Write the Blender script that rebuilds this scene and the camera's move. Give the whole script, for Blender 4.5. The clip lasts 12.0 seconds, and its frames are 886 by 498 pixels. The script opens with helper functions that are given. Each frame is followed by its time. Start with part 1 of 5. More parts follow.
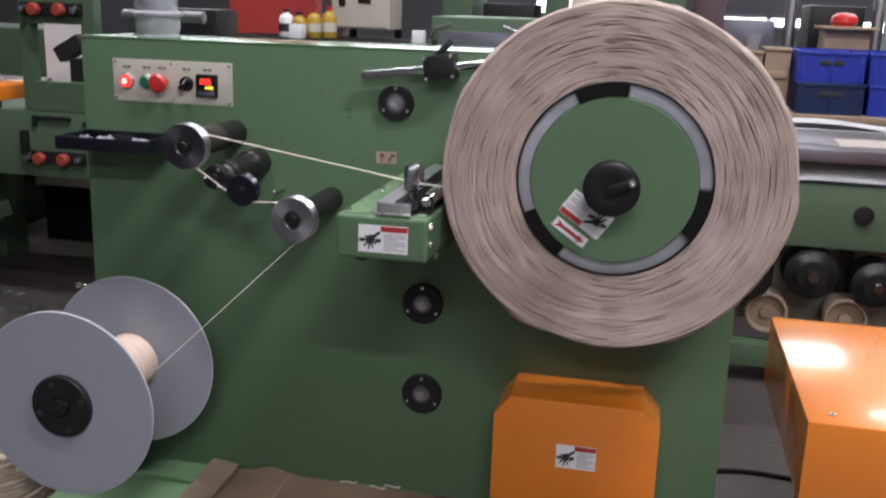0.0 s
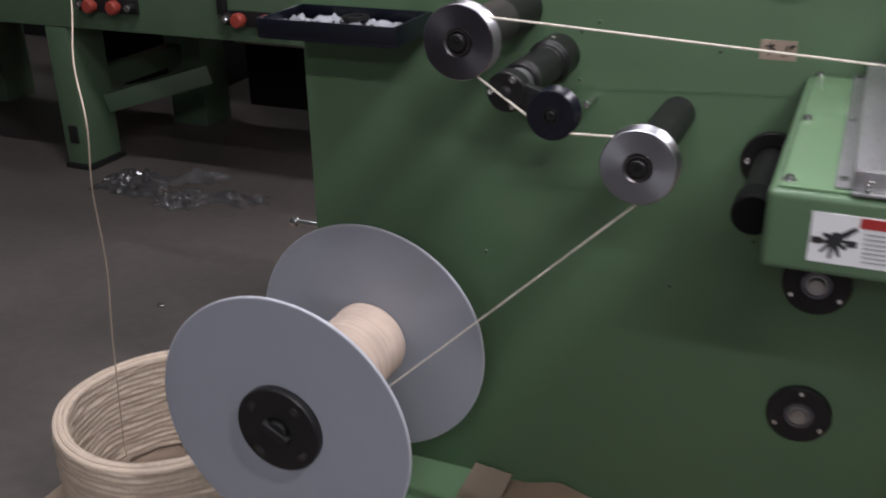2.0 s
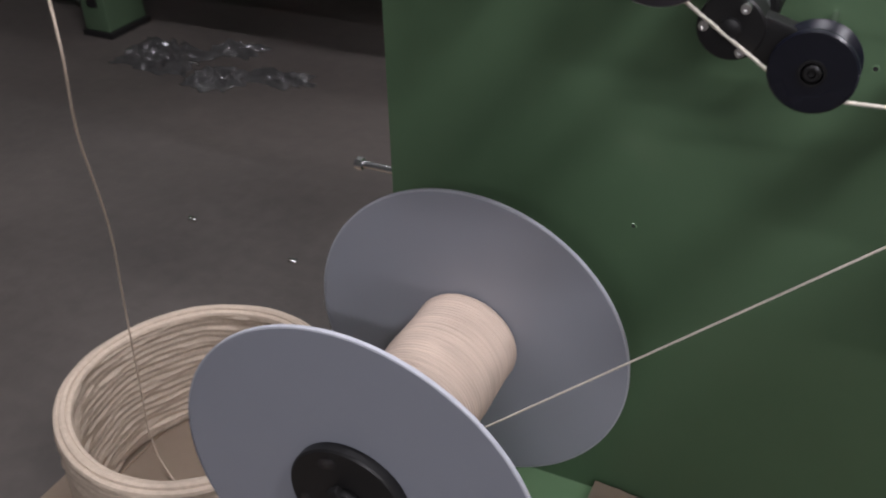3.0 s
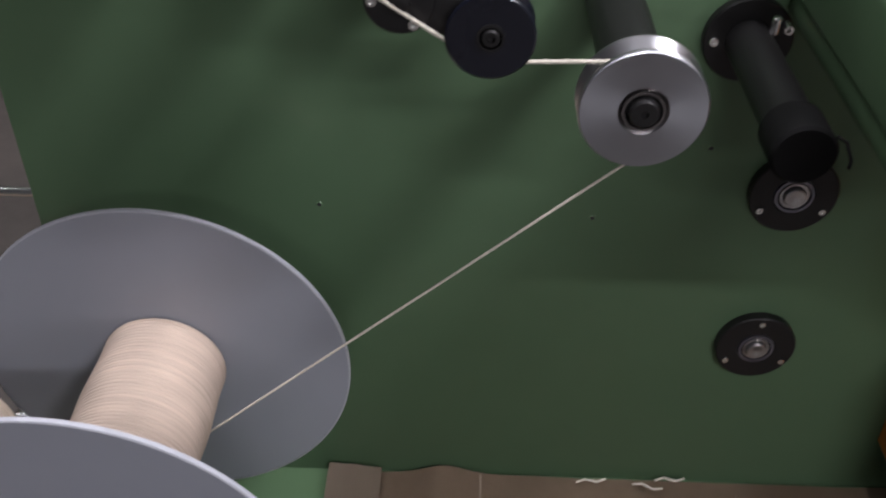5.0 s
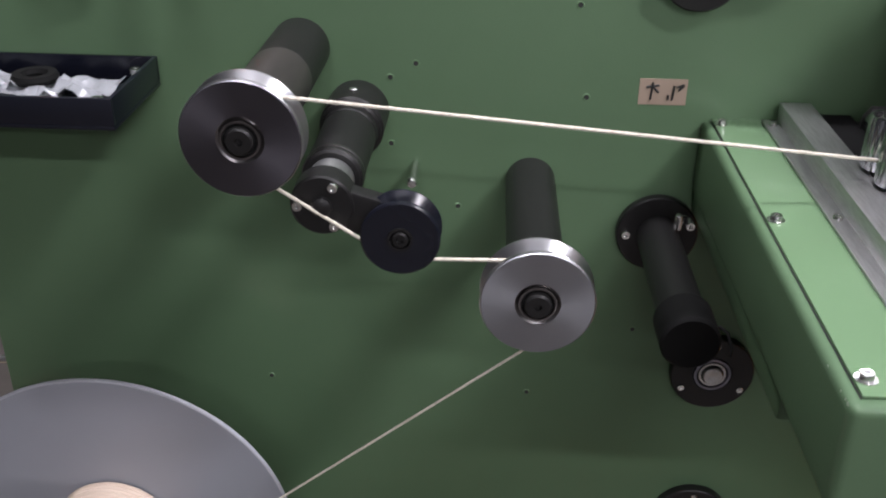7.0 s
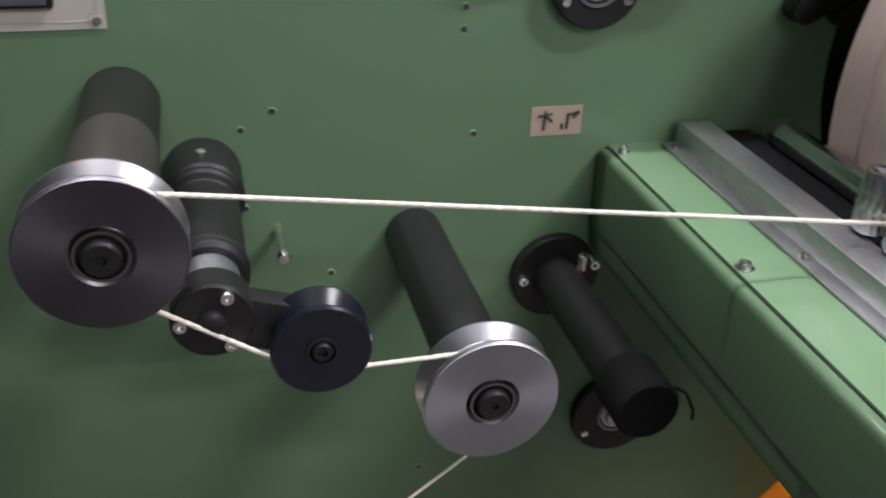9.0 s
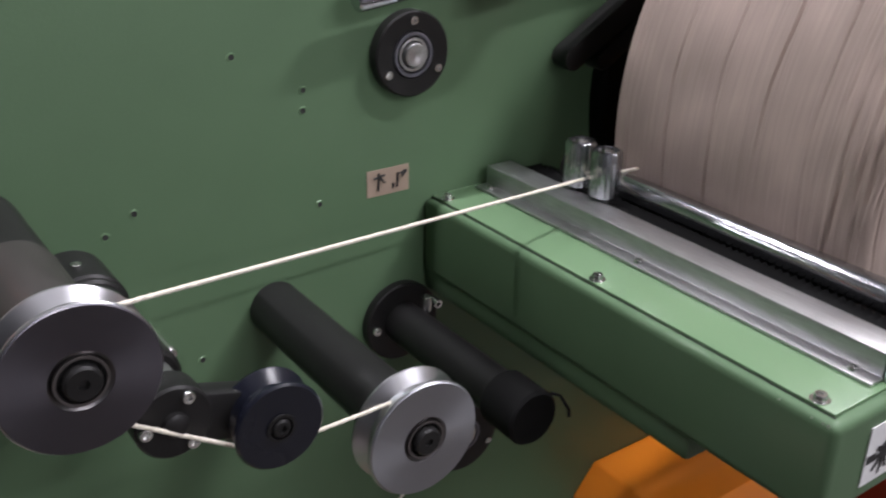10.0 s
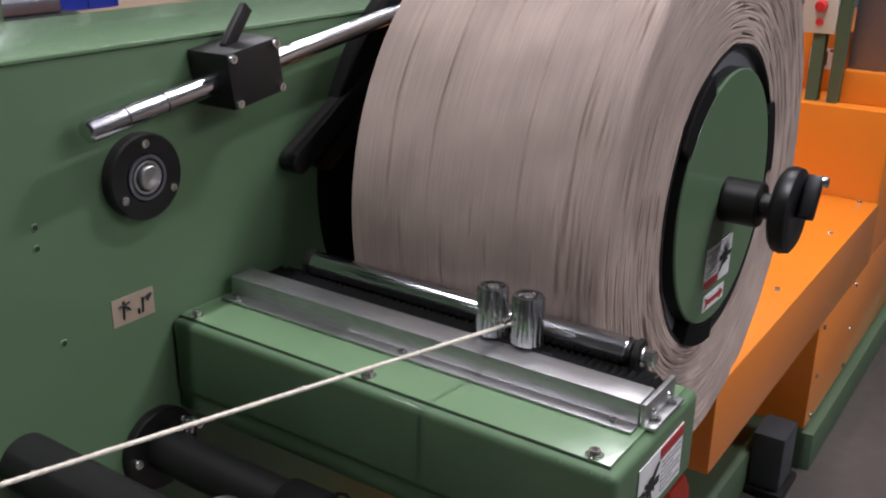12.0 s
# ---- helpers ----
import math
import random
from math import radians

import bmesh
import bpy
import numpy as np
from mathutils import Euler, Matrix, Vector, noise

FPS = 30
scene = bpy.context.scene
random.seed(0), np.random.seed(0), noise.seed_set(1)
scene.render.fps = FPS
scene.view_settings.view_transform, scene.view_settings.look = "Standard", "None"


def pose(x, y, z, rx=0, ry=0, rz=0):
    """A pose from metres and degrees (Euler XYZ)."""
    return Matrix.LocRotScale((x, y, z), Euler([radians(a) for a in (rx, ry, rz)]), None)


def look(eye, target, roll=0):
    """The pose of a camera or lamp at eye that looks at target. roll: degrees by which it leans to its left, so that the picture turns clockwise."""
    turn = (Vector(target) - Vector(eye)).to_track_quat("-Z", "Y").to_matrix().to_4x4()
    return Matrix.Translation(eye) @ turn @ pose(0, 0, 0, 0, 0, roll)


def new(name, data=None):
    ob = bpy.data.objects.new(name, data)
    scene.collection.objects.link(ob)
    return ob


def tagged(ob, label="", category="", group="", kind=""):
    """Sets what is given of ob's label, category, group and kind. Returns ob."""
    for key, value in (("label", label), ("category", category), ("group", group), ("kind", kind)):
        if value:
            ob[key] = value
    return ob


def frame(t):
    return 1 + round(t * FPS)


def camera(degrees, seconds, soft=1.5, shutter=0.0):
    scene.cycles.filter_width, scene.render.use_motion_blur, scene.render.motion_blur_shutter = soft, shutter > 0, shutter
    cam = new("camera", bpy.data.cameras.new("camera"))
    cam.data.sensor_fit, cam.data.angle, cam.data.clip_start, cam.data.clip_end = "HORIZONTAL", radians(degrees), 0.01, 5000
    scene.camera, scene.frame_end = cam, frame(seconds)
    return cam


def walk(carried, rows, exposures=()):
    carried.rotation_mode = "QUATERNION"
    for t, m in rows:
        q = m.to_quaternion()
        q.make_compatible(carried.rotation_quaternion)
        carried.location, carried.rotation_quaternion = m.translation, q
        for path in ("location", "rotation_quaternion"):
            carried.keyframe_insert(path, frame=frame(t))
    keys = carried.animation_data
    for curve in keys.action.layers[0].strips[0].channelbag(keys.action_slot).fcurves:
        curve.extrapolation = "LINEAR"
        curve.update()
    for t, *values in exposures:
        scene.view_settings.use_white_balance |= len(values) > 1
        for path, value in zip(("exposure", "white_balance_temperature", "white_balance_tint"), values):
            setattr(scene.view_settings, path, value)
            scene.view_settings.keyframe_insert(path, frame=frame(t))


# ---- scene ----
cam = camera(49.3, 12.0, 2.0, 0.36)
PATH = [
    (0, (0.451, -1.923, 1.204), (0.045, -0.027, 0.714), 1.8),
    (0.5, (0.422, -1.865, 1.189), (-0.054, -0.013, 0.601), 1.4),
    (1, (0.354, -1.671, 1.184), (-0.321, 0.11, 0.573), 0.2),
    (1.5, (0.22, -1.467, 1.167), (-0.585, 0.202, 0.413), 2.1),
    (2, (0.009, -1.272, 1.164), (-0.727, 0.4, 0.35), -1.0),
    (2.5, (-0.137, -1.058, 1.138), (-0.917, 0.544, 0.23), -0.7),
    (2.7, (-0.192, -0.966, 1.128), (-1.01, 0.566, 0.136), -0.9),
    (4.3, (-0.397, -0.81, 1.089), (-0.506, 0.735, -0.177), 0.8),
    (4.5, (-0.378, -0.812, 1.096), (-0.477, 0.744, -0.157), 0.2),
    (5, (-0.321, -0.82, 1.121), (-0.376, 0.772, -0.088), 0.4),
    (5.5, (-0.291, -0.851, 1.153), (-0.339, 0.814, 0.047), 0.7),
    (6, (-0.269, -0.869, 1.171), (-0.323, 0.834, 0.124), 0.6),
    (6.5, (-0.243, -0.873, 1.18), (-0.332, 0.857, 0.18), 0.2),
    (6.7, (-0.238, -0.874, 1.184), (-0.343, 0.88, 0.229), 0.5),
    (8.3, (-0.347, -0.762, 1.172), (-0.148, 1.003, 0.252), 1.7),
    (8.5, (-0.341, -0.733, 1.178), (-0.115, 1.027, 0.255), 1.0),
    (9, (-0.366, -0.701, 1.173), (0.088, 0.999, 0.223), 2.2),
    (9.5, (-0.485, -0.694, 1.193), (0.369, 0.888, 0.316), -0.5),
    (10, (-0.521, -0.693, 1.205), (0.535, 0.781, 0.361), 0.9),
    (10.5, (-0.539, -0.677, 1.209), (0.709, 0.662, 0.402), 2.7),
    (11, (-0.568, -0.659, 1.214), (0.818, 0.529, 0.398), 0.3),
    (11.5, (-0.566, -0.657, 1.226), (0.94, 0.421, 0.47), 1.0),
    (12, (-0.571, -0.655, 1.237), (0.978, 0.399, 0.536), 0.6),
]
# the clip's camera evens out its picture a little
EXPOSURES = ((0, -0.13), (1, -0.2), (2.5, -0.35), (4.5, -0.41), (6, -0.07), (9, 0.0), (10.5, -0.27), (12, -0.46))
walk(cam, [(t, look(eye, target, roll)) for t, eye, target, roll in PATH], EXPOSURES)

# ---- world and large lights ----
world = bpy.data.worlds.new("world")
scene.world = world
world.use_nodes = True
world.node_tree.nodes["Background"].inputs[0].default_value = (0.80, 0.88, 1.0, 1)
world.node_tree.nodes["Background"].inputs[1].default_value = 0.25
scene.view_settings.exposure = 0.0


def area_lamp(name, m, sx, sy, watts, colour=(1, 1, 1)):
    data = bpy.data.lights.new(name, "AREA")
    data.shape, data.size, data.size_y, data.energy, data.color = "RECTANGLE", sx, sy, watts, colour
    ob = new(name, data)
    ob.matrix_world = m
    return ob


# ---- materials ----
def nodes_of(name):
    m = bpy.data.materials.new(name)
    m.use_nodes = True
    nt = m.node_tree
    return m, nt, nt.nodes["Principled BSDF"]


def mat(name, colour, rough=0.5, metal=0.0, grain=0.06, scale=60.0, bump=0.0, bump_scale=200.0, stretch=(1, 1, 1), blotch=0.08, coat=0.0, emit=0.0, spec=0.5):
    """A surface with variation at two scales, fine relief and uneven gloss."""
    m, nt, b = nodes_of(name)
    N, L = nt.nodes, nt.links
    tc = N.new("ShaderNodeTexCoord")
    mp = N.new("ShaderNodeMapping")
    mp.inputs["Scale"].default_value = stretch
    L.new(tc.outputs["Object"], mp.inputs[0])
    fine = N.new("ShaderNodeTexNoise")
    fine.inputs["Scale"].default_value, fine.inputs["Detail"].default_value = scale, 6
    big = N.new("ShaderNodeTexNoise")
    big.inputs["Scale"].default_value, big.inputs["Detail"].default_value = scale / 14, 4
    L.new(mp.outputs[0], fine.inputs[0])
    L.new(tc.outputs["Object"], big.inputs[0])
    add = N.new("ShaderNodeMath")
    add.operation = "MULTIPLY_ADD"
    L.new(fine.outputs[0], add.inputs[0])
    add.inputs[1].default_value = 2 * grain
    add.inputs[2].default_value = 1 - grain - blotch
    add2 = N.new("ShaderNodeMath")
    add2.operation = "MULTIPLY_ADD"
    L.new(big.outputs[0], add2.inputs[0])
    add2.inputs[1].default_value = 2 * blotch
    L.new(add.outputs[0], add2.inputs[2])
    mix = N.new("ShaderNodeVectorMath")
    mix.operation = "SCALE"
    mix.inputs[0].default_value = colour[:3]
    L.new(add2.outputs[0], mix.inputs["Scale"])
    L.new(mix.outputs[0], b.inputs["Base Color"])
    r = N.new("ShaderNodeMapRange")
    r.inputs["To Min"].default_value, r.inputs["To Max"].default_value = max(0.02, rough - 0.08), min(1, rough + 0.08)
    L.new(big.outputs[0], r.inputs[0])
    L.new(r.outputs[0], b.inputs["Roughness"])
    b.inputs["Metallic"].default_value = metal
    b.inputs["Coat Weight"].default_value = coat
    b.inputs["Coat Roughness"].default_value = 0.12
    b.inputs["Specular IOR Level"].default_value = spec
    if bump:
        f2 = N.new("ShaderNodeTexNoise")
        f2.inputs["Scale"].default_value, f2.inputs["Detail"].default_value = bump_scale, 3
        L.new(mp.outputs[0], f2.inputs[0])
        bp = N.new("ShaderNodeBump")
        bp.inputs["Strength"].default_value, bp.inputs["Distance"].default_value = bump, 0.002
        L.new(f2.outputs[0], bp.inputs["Height"])
        L.new(bp.outputs[0], b.inputs["Normal"])
    if emit:
        b.inputs["Emission Color"].default_value = (*colour[:3], 1)
        b.inputs["Emission Strength"].default_value = emit
    return m


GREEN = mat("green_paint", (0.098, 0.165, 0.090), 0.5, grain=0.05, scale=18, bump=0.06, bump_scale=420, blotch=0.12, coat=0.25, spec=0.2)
# same green half brighter: light on tops and hole rims put into colour
GREEN_LIT = mat("green_paint_lit_gloss", (0.150, 0.250, 0.135), 0.25, grain=0.04, scale=18, bump=0.08, bump_scale=420, blotch=0.10, coat=0.5)
GREEN_FAR = mat("green_paint_old", (0.068, 0.110, 0.062), 0.5, grain=0.10, scale=9, blotch=0.2)
ORANGE = mat("orange_paint", (0.74, 0.215, 0.018), 0.28, grain=0.04, scale=12, bump=0.05, bump_scale=400, blotch=0.08, coat=0.7)
BLACK = mat("black_oxide", (0.012, 0.0115, 0.0115), 0.42, grain=0.15, scale=90, bump=0.1, bump_scale=600, spec=0.35)
BLACK_PLASTIC = mat("black_plastic", (0.009, 0.009, 0.010), 0.35, grain=0.1, scale=60, spec=0.35)
RUBBER = mat("black_rubber", (0.008, 0.008, 0.008), 0.75, grain=0.2, scale=80, spec=0.12)
DARK_BLUE = mat("dark_blue_plastic", (0.006, 0.007, 0.013), 0.28, grain=0.1, scale=50)
STEEL = mat("brushed_steel", (0.50, 0.50, 0.50), 0.40, metal=1.0, grain=0.30, scale=55, bump=0.10, bump_scale=240, stretch=(9, 1, 9), blotch=0.14)
CHROME = mat("chrome", (0.52, 0.53, 0.55), 0.17, metal=1.0, grain=0.03, scale=3)
ALU = mat("turned_aluminium", (0.56, 0.56, 0.58), 0.30, metal=1.0, grain=0.05, scale=60, bump=0.05, bump_scale=500)
FACE = mat("machined_face", (0.21, 0.21, 0.245), 0.42, metal=0.85, grain=0.06, scale=60, bump=0.08, bump_scale=700)
REEL = mat("grey_blue_reel", (0.290, 0.303, 0.342), 0.45, grain=0.03, scale=30, bump=0.04, bump_scale=300, blotch=0.06)
# paler reel plastic: the highlight along the flange rim is put into its colour
REEL_EDGE_LIT = mat("reel_edge_highlight", (0.44, 0.45, 0.49), 0.5, grain=0.05, scale=30)
CORD_WHITE = mat("white_paper_cord", (0.70, 0.65, 0.55), 0.85, grain=0.15, scale=200, bump=0.4, bump_scale=900, blotch=0.05)
WHITE = mat("white_sticker", (0.78, 0.78, 0.78), 0.4, grain=0.03, scale=60, blotch=0.03)
CREAM = mat("cream_plate", (0.53, 0.505, 0.42), 0.45, grain=0.03, scale=40, blotch=0.04)
RED = mat("red_print", (0.38, 0.03, 0.028), 0.45, grain=0.05, scale=50)
INK = mat("black_ink", (0.02, 0.02, 0.02), 0.6, grain=0.1, scale=90)
GREY_INK = mat("grey_print", (0.40, 0.40, 0.41), 0.6, grain=0.05, scale=90)
RED_BUTTON = mat("red_button", (0.55, 0.03, 0.03), 0.3, grain=0.04, scale=60)
GREEN_BUTTON = mat("green_button", (0.015, 0.16, 0.08), 0.3, grain=0.04, scale=60)
RED_LIT = mat("lit_red_button", (1.0, 0.035, 0.03), 0.3, grain=0.04, scale=60, emit=1.3)
LED_RED = mat("red_digits", (1.0, 0.05, 0.03), 0.4, emit=2.4)
LED_PINK = mat("pale_red_glow", (1.0, 0.45, 0.42), 0.4, emit=1.6)
LED_YELLOW = mat("yellow_digits", (0.9, 0.8, 0.05), 0.4, emit=2.0)
CARDBOARD = mat("brown_card", (0.30, 0.215, 0.145), 0.8, grain=0.14, scale=25, bump=0.25, bump_scale=120, blotch=0.18)
TAG = mat("kraft_tag", (0.40, 0.305, 0.235), 0.8, grain=0.06, scale=60)
ZINC = mat("zinc_bolt", (0.74, 0.74, 0.72), 0.22, metal=1.0, grain=0.1, scale=120)
BEIGE = mat("beige_enamel", (0.55, 0.50, 0.42), 0.5, grain=0.05, scale=20, blotch=0.12)
BLUE = mat("blue_crate", (0.015, 0.035, 0.33), 0.4, grain=0.06, scale=30)
POST = mat("mauve_post_paint", (0.115, 0.075, 0.085), 0.5, grain=0.08, scale=16, blotch=0.15)
# crate blue darkened: shade on the lower left crate put into the colour
BLUE_SHADED = mat("shaded_crate", (0.010, 0.022, 0.075), 0.35, grain=0.1, scale=30)
MAROON = mat("red_enamel", (0.28, 0.028, 0.028), 0.5, grain=0.06, scale=20, blotch=0.12)
WOOD = mat("raw_wood", (0.36, 0.25, 0.16), 0.75, grain=0.2, scale=30, stretch=(1, 8, 8), bump=0.2, bump_scale=80)
CLEAR = mat("plastic_bag", (0.30, 0.31, 0.33), 0.25, grain=0.2, scale=40, bump=0.6, bump_scale=40)
WALL = mat("wall_plaster", (0.20, 0.20, 0.21), 0.9, grain=0.08, scale=6, blotch=0.2)
FLOOR = mat("worn_concrete", (0.062, 0.053, 0.047), 0.55, grain=0.3, scale=24, bump=0.3, bump_scale=60, blotch=0.6)
GLOW = mat("lamp_glow", (1, 1, 1), 0.5, grain=0, blotch=0, emit=14)
SKYLIGHT = mat("window_glow", (0.9, 0.96, 1.0), 0.5, grain=0.0, blotch=0.0, emit=9.0)

FACE_DARK = mat("dark_grey_enamel", (0.045, 0.05, 0.055), 0.5, grain=0.1, scale=30)
CHIP = mat("chipped_primer", (0.36, 0.42, 0.33), 0.6, grain=0.2, scale=80)
VALVE_RED = mat("dull_valve_red", (0.30, 0.045, 0.03), 0.5, grain=0.1, scale=50)
RACE = mat("dark_race_steel", (0.20, 0.19, 0.19), 0.30, metal=1.0, grain=0.1, scale=80)
WORN = mat("worn_black_steel", (0.050, 0.044, 0.042), 0.42, grain=0.3, scale=120, stretch=(1, 0.2, 1), blotch=0.3, metal=0.3)


def turned_material(name, colour, rough):
    """Lathe-turned metal: fine grooves round the axle spread the gloss into radial streaks."""
    m = mat(name, colour, rough, metal=1.0, grain=0.08, scale=50, bump=0.03, bump_scale=600, blotch=0.10)
    nt = m.node_tree
    b = nt.nodes["Principled BSDF"]
    tan = nt.nodes.new("ShaderNodeTangent")
    tan.direction_type, tan.axis = "RADIAL", "Y"
    nt.links.new(tan.outputs[0], b.inputs["Tangent"])
    b.inputs["Anisotropic"].default_value = 0.6
    return m


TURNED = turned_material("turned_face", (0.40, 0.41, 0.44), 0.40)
# same metal darkened: the upper pulley's dark reflection is put into the colour
TURNED_DIMMED = turned_material("dimmed_turned_face", (0.13, 0.123, 0.14), 0.42)


# ---- mesh helpers ----
def link(name, bm, material, parent=None, label="", smooth=True):
    me = bpy.data.meshes.new(name)
    bm.normal_update()
    bm.to_mesh(me)
    bm.free()
    mats = material if isinstance(material, (list, tuple)) else [material]
    for m in mats:
        me.materials.append(m)
    if smooth:
        me.shade_smooth()
        me.set_sharp_from_angle(angle=radians(38))
    ob = new(name, me)
    if parent:
        ob.parent = parent
    if label:
        ob["label"] = label
    return ob


def part(name, bm, material, parent, label="", smooth=True):
    return link(name, bm, material, parent, label, smooth)


def thing(name, label, category, group="", kind="", m=None):
    ob = new(name)
    ob.empty_display_size = 0.05
    if m:
        ob.matrix_basis = m
    return tagged(ob, label, category, group, kind)


def add_box(bm, x0, x1, y0, y1, z0, z1, bevel=0.0, mi=0, seg=2):
    r = bmesh.ops.create_cube(bm, size=1, matrix=Matrix.LocRotScale(((x0 + x1) / 2, (y0 + y1) / 2, (z0 + z1) / 2), None, (x1 - x0, y1 - y0, z1 - z0)))
    vs = r["verts"]
    fs = {f for v in vs for f in v.link_faces}
    for f in fs:
        f.material_index = mi
    if bevel:
        bmesh.ops.bevel(bm, geom=list({e for v in vs for e in v.link_edges}), offset=bevel, segments=seg, affect="EDGES", profile=0.6)
    return bm


def boxm(x0, x1, y0, y1, z0, z1, bevel=0.0):
    return add_box(bmesh.new(), x0, x1, y0, y1, z0, z1, bevel)


def add_lathe(bm, profile, centre=(0, 0, 0), axis="y", segs=32, mi=0, closed=True):
    """Turns a profile of (radius, height along the axis) into a solid; heights run along the axis."""
    c = Vector(centre)
    rings = []
    for r, h in profile:
        ring = []
        n = 1 if r < 1e-6 else segs
        for i in range(n):
            a = 2 * math.pi * i / segs
            u, v = r * math.cos(a), r * math.sin(a)
            p = {"y": (u, h, v), "z": (u, v, h), "x": (h, u, v)}[axis]
            ring.append(bm.verts.new(c + Vector(p)))
        rings.append(ring)
    faces = []
    for a, b in zip(rings, rings[1:]):
        for i in range(segs):
            j = (i + 1) % segs
            if len(a) == 1 and len(b) == 1:
                continue
            if len(a) == 1:
                faces.append(bm.faces.new((a[0], b[i], b[j])))
            elif len(b) == 1:
                faces.append(bm.faces.new((a[i], b[0], a[j])))
            else:
                faces.append(bm.faces.new((a[i], b[i], b[j], a[j])))
    for f in faces:
        f.material_index = mi
    bmesh.ops.recalc_face_normals(bm, faces=faces)
    return bm


def lathe(profile, centre=(0, 0, 0), axis="y", segs=32):
    return add_lathe(bmesh.new(), profile, centre, axis, segs)


def rod(r, h0, h1, centre=(0, 0, 0), axis="y", segs=28, ch=0.001):
    return lathe([(0, h0), (r - ch, h0), (r, h0 + ch), (r, h1 - ch), (r - ch, h1), (0, h1)], centre, axis, segs)


def prism(poly, y0, y1, bevel=0.0):
    """Extrudes a polygon of (x, z) from y0 to y1."""
    bm = bmesh.new()
    vs = [bm.verts.new((x, y0, z)) for x, z in poly]
    f = bm.faces.new(vs)
    r = bmesh.ops.extrude_face_region(bm, geom=[f])
    bmesh.ops.translate(bm, verts=[v for v in r["geom"] if isinstance(v, bmesh.types.BMVert)], vec=(0, y1 - y0, 0))
    bmesh.ops.recalc_face_normals(bm, faces=bm.faces)
    if bevel:
        bmesh.ops.bevel(bm, geom=bm.edges[:], offset=bevel, segments=2, affect="EDGES", profile=0.6)
    return bm


def add_tube(bm, pts, r, segs=8, lobes=0, pitch=0.012, mi=0):
    """A cord along points; lobes give its twisted strands."""
    pts = [Vector(p) for p in pts]
    prev, up, run = None, None, 0.0
    for k, p in enumerate(pts):
        d = (pts[min(k + 1, len(pts) - 1)] - pts[max(k - 1, 0)]).normalized()
        up = (up if up is not None else (Vector((0, 0, 1)) if abs(d.z) < 0.9 else Vector((1, 0, 0))))
        up = (up - d * up.dot(d)).normalized()
        side = d.cross(up)
        if k:
            run += (p - pts[k - 1]).length
        ring = []
        for i in range(segs):
            a = 2 * math.pi * i / segs
            rr = r * (1 + 0.08 * math.cos(lobes * (a - 2 * math.pi * run / pitch / max(lobes, 1)))) if lobes else r
            ring.append(bm.verts.new(p + rr * (math.cos(a) * side + math.sin(a) * up)))
        if prev:
            for i in range(segs):
                j = (i + 1) % segs
                bm.faces.new((prev[i], prev[j], ring[j], ring[i])).material_index = mi
        prev = ring
    return bm


def screw(name, x, y, z, parent, r=0.004, h=0.004, material=None, axis="y", sign=-1):
    """A socket-head screw standing proud of a surface."""
    prof = [(0, sign * (h - 0.6 * h)), (r * 0.45, sign * (h - 0.6 * h)), (r * 0.5, sign * h), (r * 0.9, sign * h), (r, sign * h * 0.8), (r, sign * -0.0008)]
    return part(name, lathe(prof, (x, y, z), axis, 12), material or ZINC, parent)


# ---- large structure ----
def structure():
    floor = link("floor", boxm(-9, 9, -6, 10, -0.2, 0), FLOOR)
    tagged(floor, "worn dark grey concrete factory floor", "floor", kind="structure")
    for name, b in (("wall_north", (-9.2, 9.2, 10, 10.2, -0.2, 5.2)), ("wall_south", (-9.2, 9.2, -6.2, -6, -0.2, 5.2)), ("wall_west", (-9.2, -9, -6, 10, -0.2, 5.2)), ("wall_east", (9, 9.2, -6, 10, -0.2, 5.2))):
        tagged(link(name, boxm(*b), WALL), "grey plaster factory hall wall", "wall", kind="structure")
    tagged(link("ceiling", boxm(-9.2, 9.2, -6.2, 10.2, 5.2, 5.4), WALL), "grey factory hall ceiling", "ceiling", kind="structure")


structure()


def ceiling_light(x, y, z, turn, length, watts):
    t = thing("ceiling_light", "unseen tube light assumed on the hall ceiling", "lamp", "hall lights", m=pose(x, y, z, 0, 0, turn))
    part("housing", boxm(-length / 2, length / 2, -0.07, 0.07, 0.01, 0.06, 0.01), WHITE, t)
    part("diffuser", boxm(-length / 2 + 0.02, length / 2 - 0.02, -0.05, 0.05, -0.02, 0.006, 0.01), GLOW, t)
    for s in (-1, 1):
        part("hanger", rod(0.006, 0.05, 5.2 - z, (s * length * 0.35, 0, 0), "z", 8), STEEL, t)
    area_lamp("tube_lamp", pose(x, y, z - 0.03, 0, 0, turn), length, 0.12, watts, (0.98, 0.95, 1.04))


# none in view: first and third follow cast shadows, the rest are added brightness
for x, y, z, turn, length, watts in ((1.0, -3.3, 3.0, 0, 1.5, 86), (0.3, -4.9, 3.0, 0, 1.5, 50), (2.0, -1.45, 3.9, 0, 0.8, 104), (-0.6, -0.26, 4.6, 0, 1.3, 145), (-3.2, 2.6, 3.6, 0, 1.5, 16), (2.8, 2.4, 3.6, 0, 1.5, 60), (2.5, 5.5, 4.6, 0, 1.5, 60), (2.3, 0.2, 4.2, 0, 1.5, 45), (-0.9, 1.7, 4.2, 0, 1.5, 30)):
    ceiling_light(x, y, z, turn, length, watts)


# ---- the cord winding machine ----
machine = thing("winding_machine", "green painted cord winding machine with orange motor cover", "machine")
BODY_X0, BODY_X1, BODY_TOP, BASE_TOP, BODY_DEPTH = -0.78, 0.638, 1.1135, 0.135, 0.19


